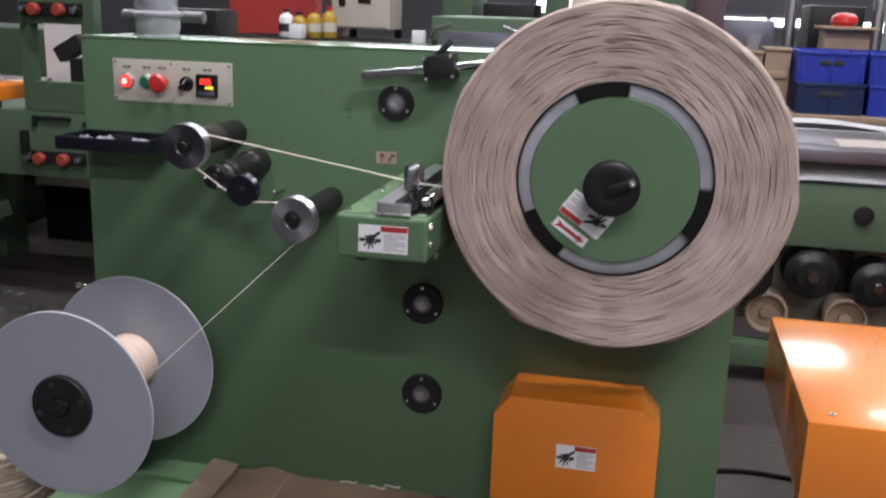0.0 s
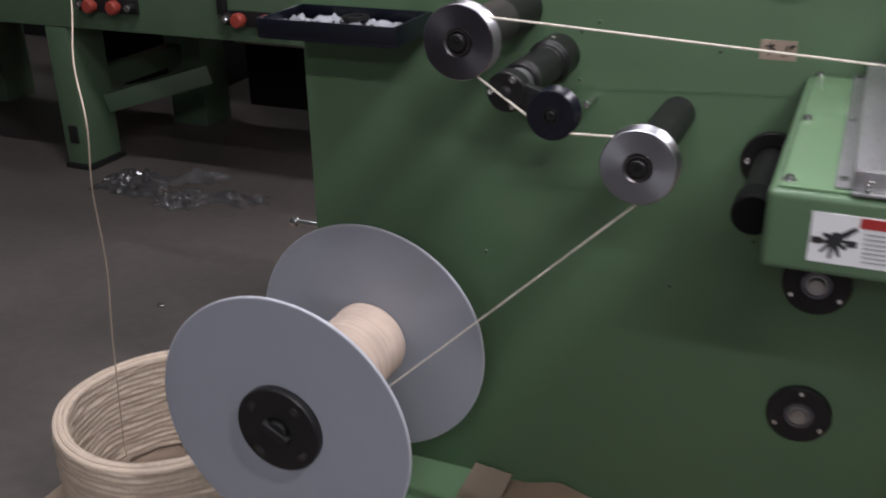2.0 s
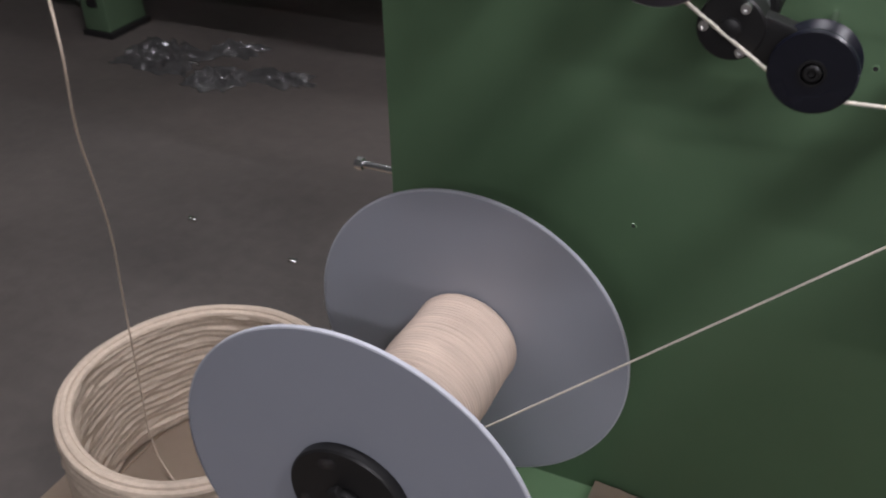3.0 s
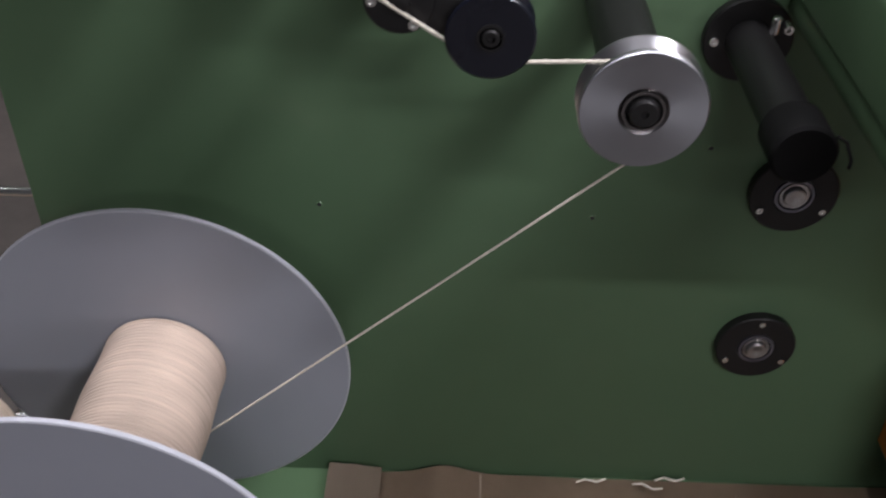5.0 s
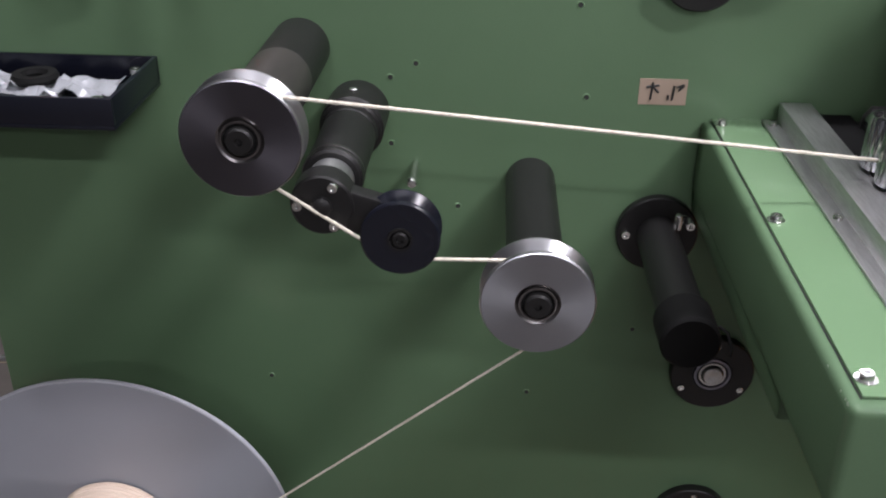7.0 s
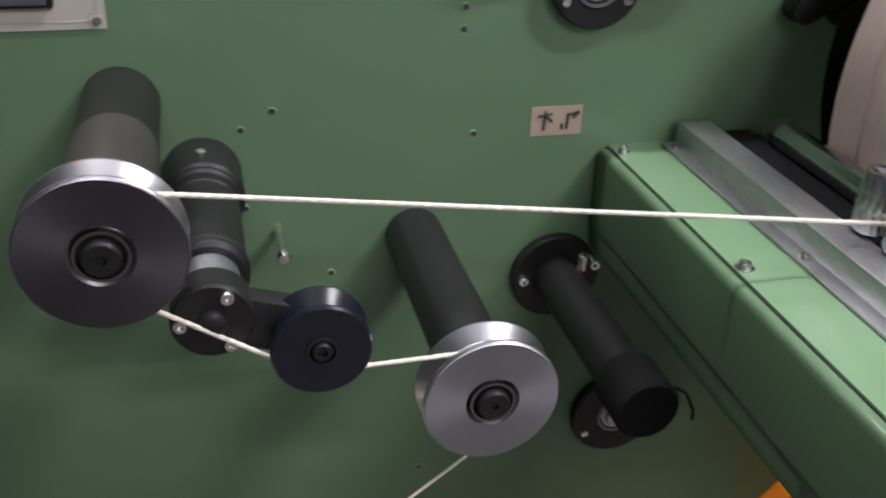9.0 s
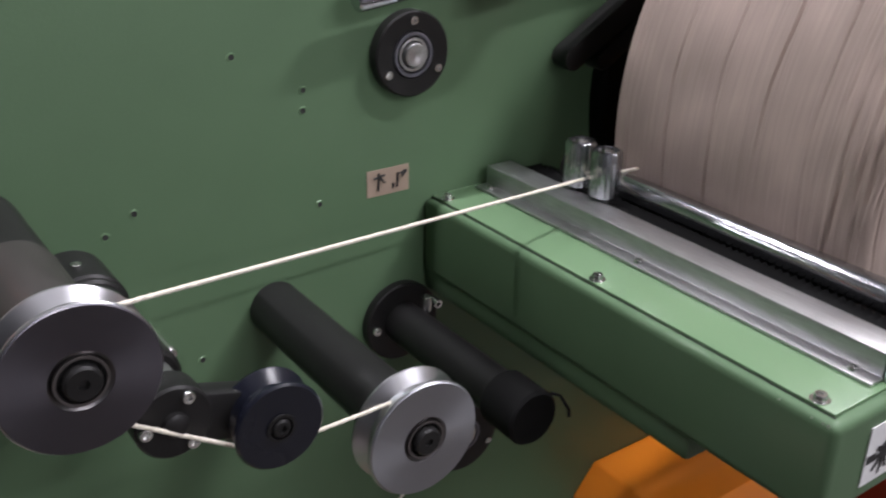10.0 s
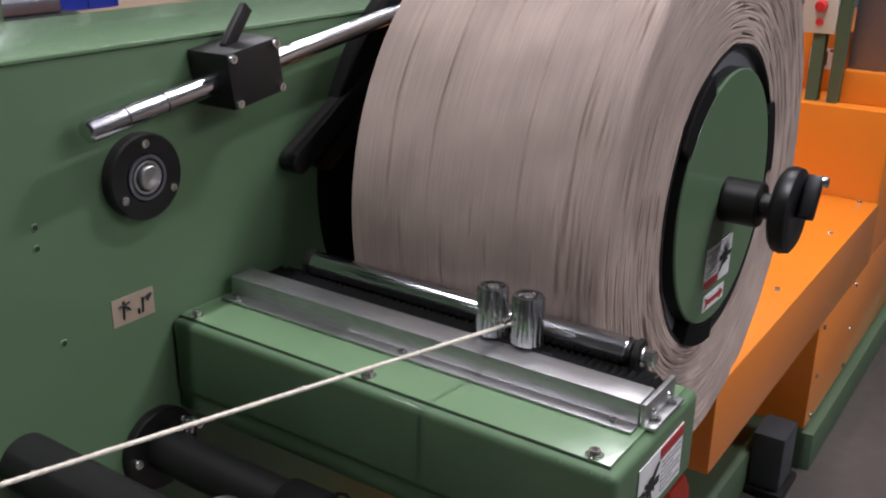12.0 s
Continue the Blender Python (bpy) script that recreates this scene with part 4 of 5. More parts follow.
# ---- round the machine ----
def cord_coil():
    """A hollow coil of cord standing on card on the floor."""
    c, R, H, wall, turns, segs = (-1.04, -0.123), 0.196, 0.203, 0.020, 18, 150
    coil = thing("cord_coil", "hollow coil of pale brown paper cord standing on card", "cord coil", m=pose(c[0], c[1], 0.0075))

    def skin(name, outside, label):
        n = turns * 5
        verts, faces = [], []
        for k in range(n + 1):
            h = H * k / n
            b = abs(math.sin(math.pi * k / 5))
            for i in range(segs):
                a = 2 * math.pi * i / segs
                ca, sa = math.cos(a), math.sin(a)
                sag = 0.008 * noise.noise(Vector((ca * 2, sa * 2, h * 8)))
                step = 0.0042 * noise.noise(Vector((ca * 3.5, sa * 3.5, h * 90))) + 0.002 * noise.noise(Vector((ca * 9, sa * 9, h * 170)))
                r = (R if outside else R - wall) + (1 if outside else -1) * 0.0026 * b + step + 0.006 * noise.noise(Vector((ca, sa, h * 6)))
                r *= 1 + 0.02 * noise.noise(Vector((ca * 1.2, sa * 1.2, 3.0)))
                verts.append((r * ca, r * sa, h + sag * math.sin(math.pi * h / H)))
        for k in range(n):
            for i in range(segs):
                j = (i + 1) % segs
                q = (k * segs + i, k * segs + j, (k + 1) * segs + j, (k + 1) * segs + i)
                faces.append(q if outside else q[::-1])
        me = bpy.data.meshes.new(name)
        me.from_pydata(verts, [], faces)
        me.materials.append(COIL)
        me.shade_smooth()
        ob = new(name, me)
        ob.parent = coil
        ob["label"] = label

    skin("outer_skin", True, "ridged outer turns of cord")
    skin("inner_skin", False, "ridged inner turns of cord")
    for k in range(3):
        pts = []
        for i in range(121):
            a = 2 * math.pi * i / 120
            ca, sa = math.cos(a), math.sin(a)
            r = (R - wall + 0.003 + 0.0072 * k + 0.006 * noise.noise(Vector((ca, sa, H * 6)))) * (1 + 0.02 * noise.noise(Vector((ca * 1.2, sa * 1.2, 3.0))))
            pts.append((r * ca, r * sa, H + (0.004 if k == 1 else 0.0) + 0.002 * noise.noise(Vector((ca * 3, sa * 3, k)))))
        part("rim_turn", add_tube(bmesh.new(), pts, 0.0058, 8), COIL, coil)


def sheet(name, x0, x1, y0, y1, height, material, label, category, nx=40, ny=20, thick=0.0025, turn=0.0, at=(0, 0, 0)):
    """A thin sheet whose height at x, y is given by a function."""
    bm = bmesh.new()
    grid = [[bm.verts.new((x0 + (x1 - x0) * i / nx, y0 + (y1 - y0) * j / ny, height(i / nx, j / ny))) for j in range(ny + 1)] for i in range(nx + 1)]
    for i in range(nx):
        for j in range(ny):
            bm.faces.new((grid[i][j], grid[i + 1][j], grid[i + 1][j + 1], grid[i][j + 1]))
    bmesh.ops.solidify(bm, geom=bm.faces[:], thickness=-thick)
    bmesh.ops.transform(bm, matrix=pose(*at, 0, 0, turn), verts=bm.verts)
    return tagged(link(name, bm, material), label, category)


def crumple(name, x, y, z, w, d, h, seed, material, label, category, group=""):
    bm = bmesh.new()
    bmesh.ops.create_grid(bm, x_segments=26, y_segments=20, size=0.5)
    for v in bm.verts:
        u = Vector((v.co.x * 6 + seed * 11, v.co.y * 6, 0))
        edge = max(0.0, 1 - (abs(v.co.x) * 2) ** 4) * max(0.0, 1 - (abs(v.co.y) * 2) ** 4)
        lift = abs(noise.noise(u)) * 0.8 + 0.5 * abs(noise.noise(u * 2.3)) + 0.25 * abs(noise.noise(u * 5))
        ang = math.atan2(v.co.y, v.co.x)
        v.co *= 0.62 + 0.38 * noise.noise(Vector((2 * math.cos(ang) + seed * 5, 2 * math.sin(ang), 1.5))) + 0.1 * noise.noise(Vector((6 * math.cos(ang) + seed, 6 * math.sin(ang), 0)))
        v.co = Vector((x + v.co.x * w + 0.05 * w * noise.noise(u + Vector((3, 3, 3))), y + v.co.y * d + 0.05 * d * noise.noise(u + Vector((7, 1, 2))), z + 0.001 + h * lift * edge))
    bmesh.ops.solidify(bm, geom=bm.faces[:], thickness=0.0004)
    return tagged(link(name, bm, material, smooth=False), label, category, group)


def knob_pair(parent, x, y, z, s=1.0):
    """Two red valve knobs between dark fittings."""
    for dx in (0.0, 0.10):
        part("valve_knob", lathe([(0.010 * s, 0), (0.010 * s, -0.02), (0.020 * s, -0.024), (0.023 * s, -0.03), (0.023 * s, -0.05), (0.019 * s, -0.056), (0, -0.058)], (x + dx, y, z), "y", 20), VALVE_RED, parent, "red valve knob")
    for dx in (-0.055, 0.155):
        f = part("fitting", rod(0.017 * s, -0.03, 0, (x + dx, y, z), "y", 16), BLACK, parent)
        part("nut", rod(0.012 * s, -0.042, -0.028, (x + dx, y, z), "y", 6), ZINC, f)
    part("manifold", boxm(x - 0.075, x + 0.175, y - 0.012, y, z - 0.024, z + 0.024, 0.003), BLACK, parent)


def left_machine():
    m = thing("forming_machine", "green paper cord forming machine on box legs", "machine")
    y = 1.30
    part("front_beam", boxm(-4.6, -1.15, y, y + 0.05, 0.525, 0.772, 0.004), GREEN_FAR, m)
    part("rear_beam", boxm(-4.6, -1.15, y + 0.75, y + 0.80, 0.525, 0.772, 0.004), GREEN_FAR, m)
    part("deck", boxm(-4.6, -1.15, y + 0.051, y + 0.749, 0.70, 0.735), GREEN_FAR, m)
    for b in ((-1.86, -1.818, 0.7745, 1.30), (-1.607, -1.555, 0.7745, 1.30), (-1.818, -1.607, 0.7745, 0.882), (-1.818, -1.607, 1.094, 1.30)):
        part("tower_plate", boxm(b[0], b[1], y, y + 0.05, b[2], b[3]), GREEN_FAR, m)
    part("tower_back", boxm(-1.86, -1.555, y + 0.50, y + 0.55, 0.7745, 1.30, 0.003), GREEN_FAR, m)
    knob_pair(m, -1.77, y, 1.145, 1.0)
    knob_pair(m, -2.38, y, 0.612)
    knob_pair(m, -1.79, y, 0.60)
    part("slot_bracket", boxm(-1.83, -1.67, y - 0.012, y, 0.742, 0.756, 0.002), BLACK, m)
    part("slot_post", boxm(-1.83, -1.815, y - 0.012, y, 0.715, 0.742, 0.002), BLACK, m)
    part("side_fitting", boxm(-1.875, -1.85, y - 0.03, y, 0.61, 0.70, 0.006), BLACK, m)
    for x in (-2.637, -3.75):
        leg = part("leg", boxm(x, x + 0.100, y + 0.001, y + 0.175, 0.02, 0.524, 0.006), GREEN_FAR, m, "green box section leg")
        part("foot", boxm(x - 0.01, x + 0.11, y - 0.005, y + 0.185, 0.0, 0.02, 0.003), BLACK, leg)
        part("cut_out", boxm(x + 0.03, x + 0.07, y - 0.003, y + 0.001, 0.10, 0.165, 0.004), BLACK, leg)
        part("rear_leg", boxm(x, x + 0.175, y + 0.62, y + 0.79, 0.0, 0.524, 0.006), GREEN_FAR, m)
        bm = boxm(-0.03, 0.03, 0, 0.45, -0.04, 0.04, 0.004)
        bmesh.ops.transform(bm, matrix=pose(x + 0.05, y + 0.17, 0.30, 0, 0, 0), verts=bm.verts)
        part("cross_rail", bm, GREEN_FAR, leg)
        bm = boxm(0, 0.40, -0.03, 0.03, -0.035, 0.035, 0.004)
        bmesh.ops.transform(bm, matrix=pose(x + 0.095, y + 0.15, 0.22, 0, -14, 28), verts=bm.verts)
        part("brace", bm, GREEN_FAR, leg)
    # works seen through the tower's window
    g = part("gear_block", boxm(-1.77, -1.67, y + 0.16, y + 0.26, 0.80, 0.96, 0.008), FACE_DARK, m)
    bm = boxm(-0.06, 0.06, -0.04, 0.04, -0.03, 0.03, 0.006)
    bmesh.ops.transform(bm, matrix=pose(-1.76, y + 0.18, 1.00, 0, -30, 0), verts=bm.verts)
    part("lever_head", bm, FACE_DARK, g)
    part("lever", add_tube(bmesh.new(), [(-1.70, y + 0.15, 1.05), (-1.66, y + 0.14, 0.98), (-1.64, y + 0.14, 0.87), (-1.65, y + 0.14, 0.80)], 0.009, 8), STEEL, g)
    part("white_guard", boxm(-2.02, -1.80, y + 0.38, y + 0.39, 0.74, 1.2), WHITE, m, "white guard sheet behind the tower")
    part("dark_guard", boxm(-1.798, -1.56, y + 0.40, y + 0.41, 0.74, 1.2), FACE_DARK, m)
    # cord guides on the deck's edge
    for i in range(6):
        x = -2.62 + 0.085 * i
        part("guide_eye", lathe([(0.012, 0), (0.016, 0.004), (0.016, 0.024), (0.010, 0.030), (0, 0.03)], (x, y - 0.004, 0.772), "z", 14), ZINC, m)
    for i in range(9):
        part("edge_bolt", rod(0.010, -0.014, 0, (-2.66 + 0.21 * i, y, 0.735), "y", 10), BLACK, m)
    r = part("roller_bank", rod(0.028, -2.9, -1.9, (0, y + 0.22, 0.85), "x", 20), STEEL, m)
    part("roller_bank", rod(0.022, -1.55, -1.22, (0, y + 0.20, 1.13), "x", 20), STEEL, m)
    part("gear_case", boxm(-1.55, -1.22, y + 0.3, y + 0.5, 0.775, 1.16, 0.01), BLACK, m)
    # orange hood and clear hood
    h = tagged(link("orange_hood", prism([(-2.30, 0.80), (-1.97, 0.80), (-1.97, 0.855), (-2.0, 0.868), (-2.27, 0.868), (-2.30, 0.855)], 1.24, 1.62, 0.006), ORANGE), "orange sheet metal hood on the forming machine", "hood")
    for x in (-2.28, -2.01):
        part("hood_foot", boxm(x, x + 0.02, 1.56, 1.60, 0.735, 0.80), BLACK, h)
        part("hood_foot", boxm(x, x + 0.02, 1.302, 1.34, 0.772, 0.80), BLACK, h)
    for x, w in ((-2.28, 0.14), (-2.08, 0.10)):
        crumple("plastic_bag", x, 1.42, 0.869, w, 0.12, 0.05, x, CLEAR, "crumpled clear plastic on the orange hood", "bag", "plastic waste")
    t = thing("clear_hood", "clear acrylic hood over the forming rollers", "hood")
    part("top_sheet", boxm(-3.05, -2.42, 1.36, 1.85, 1.02, 1.028), CLEAR, t)
    bm = boxm(0, 0.63, -0.004, 0.004, 0, 0.26)
    bmesh.ops.transform(bm, matrix=pose(-3.05, 1.32, 0.776, -14, 0, 0), verts=bm.verts)
    part("sloping_front", bm, CLEAR, t)
    part("rear_sheet", boxm(-3.05, -2.42, 1.85, 1.858, 0.735, 1.02), CLEAR, t)


def behind_left():
    for x0, x1, y0, z1, mt, lab in ((-3.6, -2.75, 2.35, 0.46, MAROON, "dark red steel drum box on the floor behind"), (-2.52, -2.05, 2.25, 0.50, BEIGE, "pale cardboard box on a dark stand"), (-1.95, -1.72, 2.3, 0.48, FACE, "grey steel box behind the machine")):
        bx = thing("storage_box", lab, "box")
        part("shell", boxm(x0, x1, y0, y0 + 0.4, 0.28, z1, 0.008), mt, bx)
        part("lid", boxm(x0 - 0.01, x1 + 0.01, y0 - 0.01, y0 + 0.41, z1, z1 + 0.02, 0.004), mt, bx)
        part("stand", boxm(x0 + 0.03, x1 - 0.03, y0 + 0.03, y0 + 0.37, 0, 0.28), RUBBER, bx)
    for i, (x, mt) in enumerate(((-1.50, BEIGE), (-1.25, WOOD), (-1.0, BEIGE))):
        bx = thing("carton", "stacked brown carton on the floor", "carton", "cartons behind")
        part("shell", boxm(x, x + 0.2, 2.4, 2.7, 0.0, 0.42 + 0.05 * i, 0.004), mt, bx)
        part("tape", boxm(x + 0.08, x + 0.12, 2.398, 2.4, 0.0, 0.42 + 0.05 * i), CARDBOARD, bx)
    # dark machine standing further back
    d = thing("dark_press", "dark green press behind the forming machine", "machine")
    part("body", boxm(-4.8, -0.9, 3.1, 3.9, 0.12, 1.0, 0.01), GREEN_FAR, d)
    part("plinth", boxm(-4.8, -0.9, 3.15, 3.85, 0, 0.12), BLACK, d)
    part("column", boxm(-4.4, -4.1, 3.1, 3.6, 1.0, 2.4, 0.01), GREEN_FAR, d)
    part("crown", boxm(-4.4, -2.2, 3.1, 3.6, 1.9, 2.4, 0.01), GREEN_FAR, d)
    part("white_chute", boxm(-2.42, -2.36, 3.0, 3.1, 0.1, 1.5, 0.004), WHITE, d)


def behind_panel():
    """What shows over the top of the panel."""
    b = bmesh.new()
    for k in range(28):
        z = BODY_TOP + 0.004 + 0.135 * k / 27
        for i in range(24):
            a = 2 * math.pi * i / 24
            r = 0.042 + 0.006 * noise.noise(Vector((math.cos(a) * 2, math.sin(a) * 2, z * 40))) + (0.008 if k in (0, 9, 10) else 0)
            b.verts.new((-0.648 + 1.15 * r * math.cos(a), 0.095 + r * math.sin(a), z))
    b.verts.ensure_lookup_table()
    for k in range(27):
        for i in range(24):
            j = (i + 1) % 24
            b.faces.new((b.verts[k * 24 + i], b.verts[k * 24 + j], b.verts[(k + 1) * 24 + j], b.verts[(k + 1) * 24 + i]))
    b.faces.new([b.verts[27 * 24 + i] for i in range(24)])
    tagged(link("film_roll", b, CLEAR), "roll of wrinkled clear plastic film on the machine top", "film roll")
    c = thing("red_cabinet", "red enamelled steel cabinet standing behind", "cabinet")
    part("body", boxm(-1.82, -1.32, 3.02, 3.45, 0.08, 1.75, 0.01), RED_CAB, c)
    part("door", boxm(-1.80, -1.34, 3.005, 3.018, 0.10, 1.73, 0.004), RED_CAB, c)
    part("plinth", boxm(-1.80, -1.34, 3.05, 3.43, 0, 0.08), BLACK, c)
    w = thing("work_bench", "dark work bench behind the winding machine", "bench")
    part("top", boxm(-1.5, -0.22, 2.0, 2.6, 0.97, 1.045, 0.004), RUBBER, w)
    for x in (-1.47, -0.42):
        for y in (2.03, 2.53):
            part("leg", boxm(x, x + 0.05, y, y + 0.05, 0, 0.97), BLACK, w)
    for i, (x, y, h, mt) in enumerate(((-1.06, 2.25, 0.125, YELLOW), (-1.11, 2.20, 0.11, YELLOW), (-1.005, 2.3, 0.135, YELLOW), (-1.17, 2.2, 0.12, WHITE))):
        t = thing("bottle", "yellow plastic oil bottle on the bench" if mt is YELLOW else "white plastic bottle with dark label on the bench", "bottle", "bottles on the bench")
        part("flask", lathe([(0, 1.045), (0.030, 1.045), (0.033, 1.051), (0.033, 1.045 + h * 0.66), (0.026, 1.045 + h * 0.78), (0.012, 1.045 + h * 0.85), (0.012, 1.045 + h * 0.9), (0, 1.045 + h * 0.9)], (x, y, 0), "z", 20), mt, t)
        part("cap", rod(0.015, 1.045 + h * 0.9, 1.045 + h, (x, y, 0), "z", 16), BLACK if i % 2 else RED_BUTTON, t)
        part("wrapper", lathe([(0.0335, 1.045 + h * 0.2), (0.0335, 1.045 + h * 0.5)], (x, y, 0), "z", 20), INK if mt is WHITE else CREAM, t)
    for x, y, s in ((-1.10, 2.05, 0.055), (-0.560, 2.05, 0.048)):
        tagged(link("white_carton", boxm(x, x + s, y, y + s, 1.0452, 1.045 + s * 1.1, 0.002), WHITE), "small white carton on the bench", "carton", "cartons on the bench")
    p = thing("steel_post", "dark painted steel post of the hall", "post")
    part("post", boxm(-1.27, -1.16, 2.95, 3.06, 0, 5.2, 0.004), POST, p)
    part("base_plate", boxm(-1.32, -1.11, 2.90, 3.11, 0, 0.012), BLACK, p)
    e = thing("switch_cabinet", "beige enamelled switch cabinet on a dark frame", "cabinet")
    part("body", boxm(-1.03, -0.755, 2.40, 2.62, 1.085, 1.60, 0.006), BEIGE, e)
    part("door", boxm(-1.02, -0.765, 2.392, 2.3995, 1.095, 1.59, 0.003), BEIGE, e)
    part("lock", boxm(-0.99, -0.96, 2.380, 2.392, 1.19, 1.26, 0.003), BLACK, e)
    part("lamp_panel", boxm(-0.90, -0.84, 2.386, 2.392, 1.20, 1.24, 0.002), BLACK, e)
    for x in (-1.01, -0.79):
        part("frame_leg", boxm(x, x + 0.03, 2.62, 2.65, 0, 1.6), BLACK, e)
    g = thing("gear_unit", "green gear unit with steel handles", "machine")
    part("body", boxm(-0.215, 0.40, 0.92, 1.35, 0.10, 1.172, 0.008), GREEN_FAR, g)
    part("grey_front", boxm(-0.19, 0.11, 0.905, 0.919, 1.02, 1.13, 0.004), FACE, g)
    part("plinth", boxm(-0.20, 0.38, 0.94, 1.33, 0, 0.10), BLACK, g)
    for x, s in ((-0.20, 1), (0.07, -1)):
        part("handle", add_tube(bmesh.new(), [(x, 0.92, 1.10), (x, 0.87, 1.11), (x + 0.01 * s, 0.86, 1.135), (x + 0.06 * s, 0.86, 1.15)], 0.007, 8), ZINC, g)
    d = thing("rear_machine", "dark green machine with beige boxes behind", "machine")
    part("body", boxm(-0.60, 0.55, 2.7, 3.5, 0.1, 1.02, 0.01), GREEN_FAR, d)
    part("plinth", boxm(-0.58, 0.53, 2.75, 3.45, 0, 0.1), BLACK, d)
    for b in ((-0.60, -0.45, 1.02, 1.5), (-0.10, -0.02, 1.02, 1.6), (0.30, 0.55, 1.02, 1.45)):
        part("column", boxm(b[0], b[1], 2.8, 3.2, b[2], b[3], 0.006), GREEN_FAR, d)
    part("spindle_box", boxm(-0.40, -0.15, 2.8, 3.1, 1.05, 1.22, 0.01), BLACK, d)
    part("oil_box", boxm(0.02, 0.16, 2.8, 3.0, 1.05, 1.25, 0.01), BEIGE, d)


def crate(x, y, z, sx=0.215, sy=0.30, h=0.105, paint=None):
    paint = paint or BLUE
    t = thing("crate", "blue plastic stacking crate on the rack" if paint is BLUE else "blue plastic stacking crate on the rack, shade put into its colour", "crate", "stacked crates", m=pose(x, y, z))
    w = 0.006
    part("crate_floor", boxm(0, sx, 0, sy, 0, w), paint, t)
    for b in ((0, sx, 0, w, w, h), (0, sx, sy - w, sy, w, h), (0, w, w, sy - w, w, h), (sx - w, sx, w, sy - w, w, h)):
        part("crate_wall", boxm(*b), paint, t)
    part("crate_rim", boxm(-0.005, sx + 0.005, -0.006, -0.0005, h - 0.016, h, 0.002), paint, t)
    part("grip", boxm(sx * 0.32, sx * 0.68, -0.0045, -0.0005, h * 0.55, h * 0.72, 0.002), INK, t)
    for k in range(3):
        part("rib", boxm(sx * (0.05 + 0.44 * k), sx * (0.05 + 0.44 * k) + 0.008, -0.005, -0.0005, 0.004, h - 0.017, 0.001), paint, t)


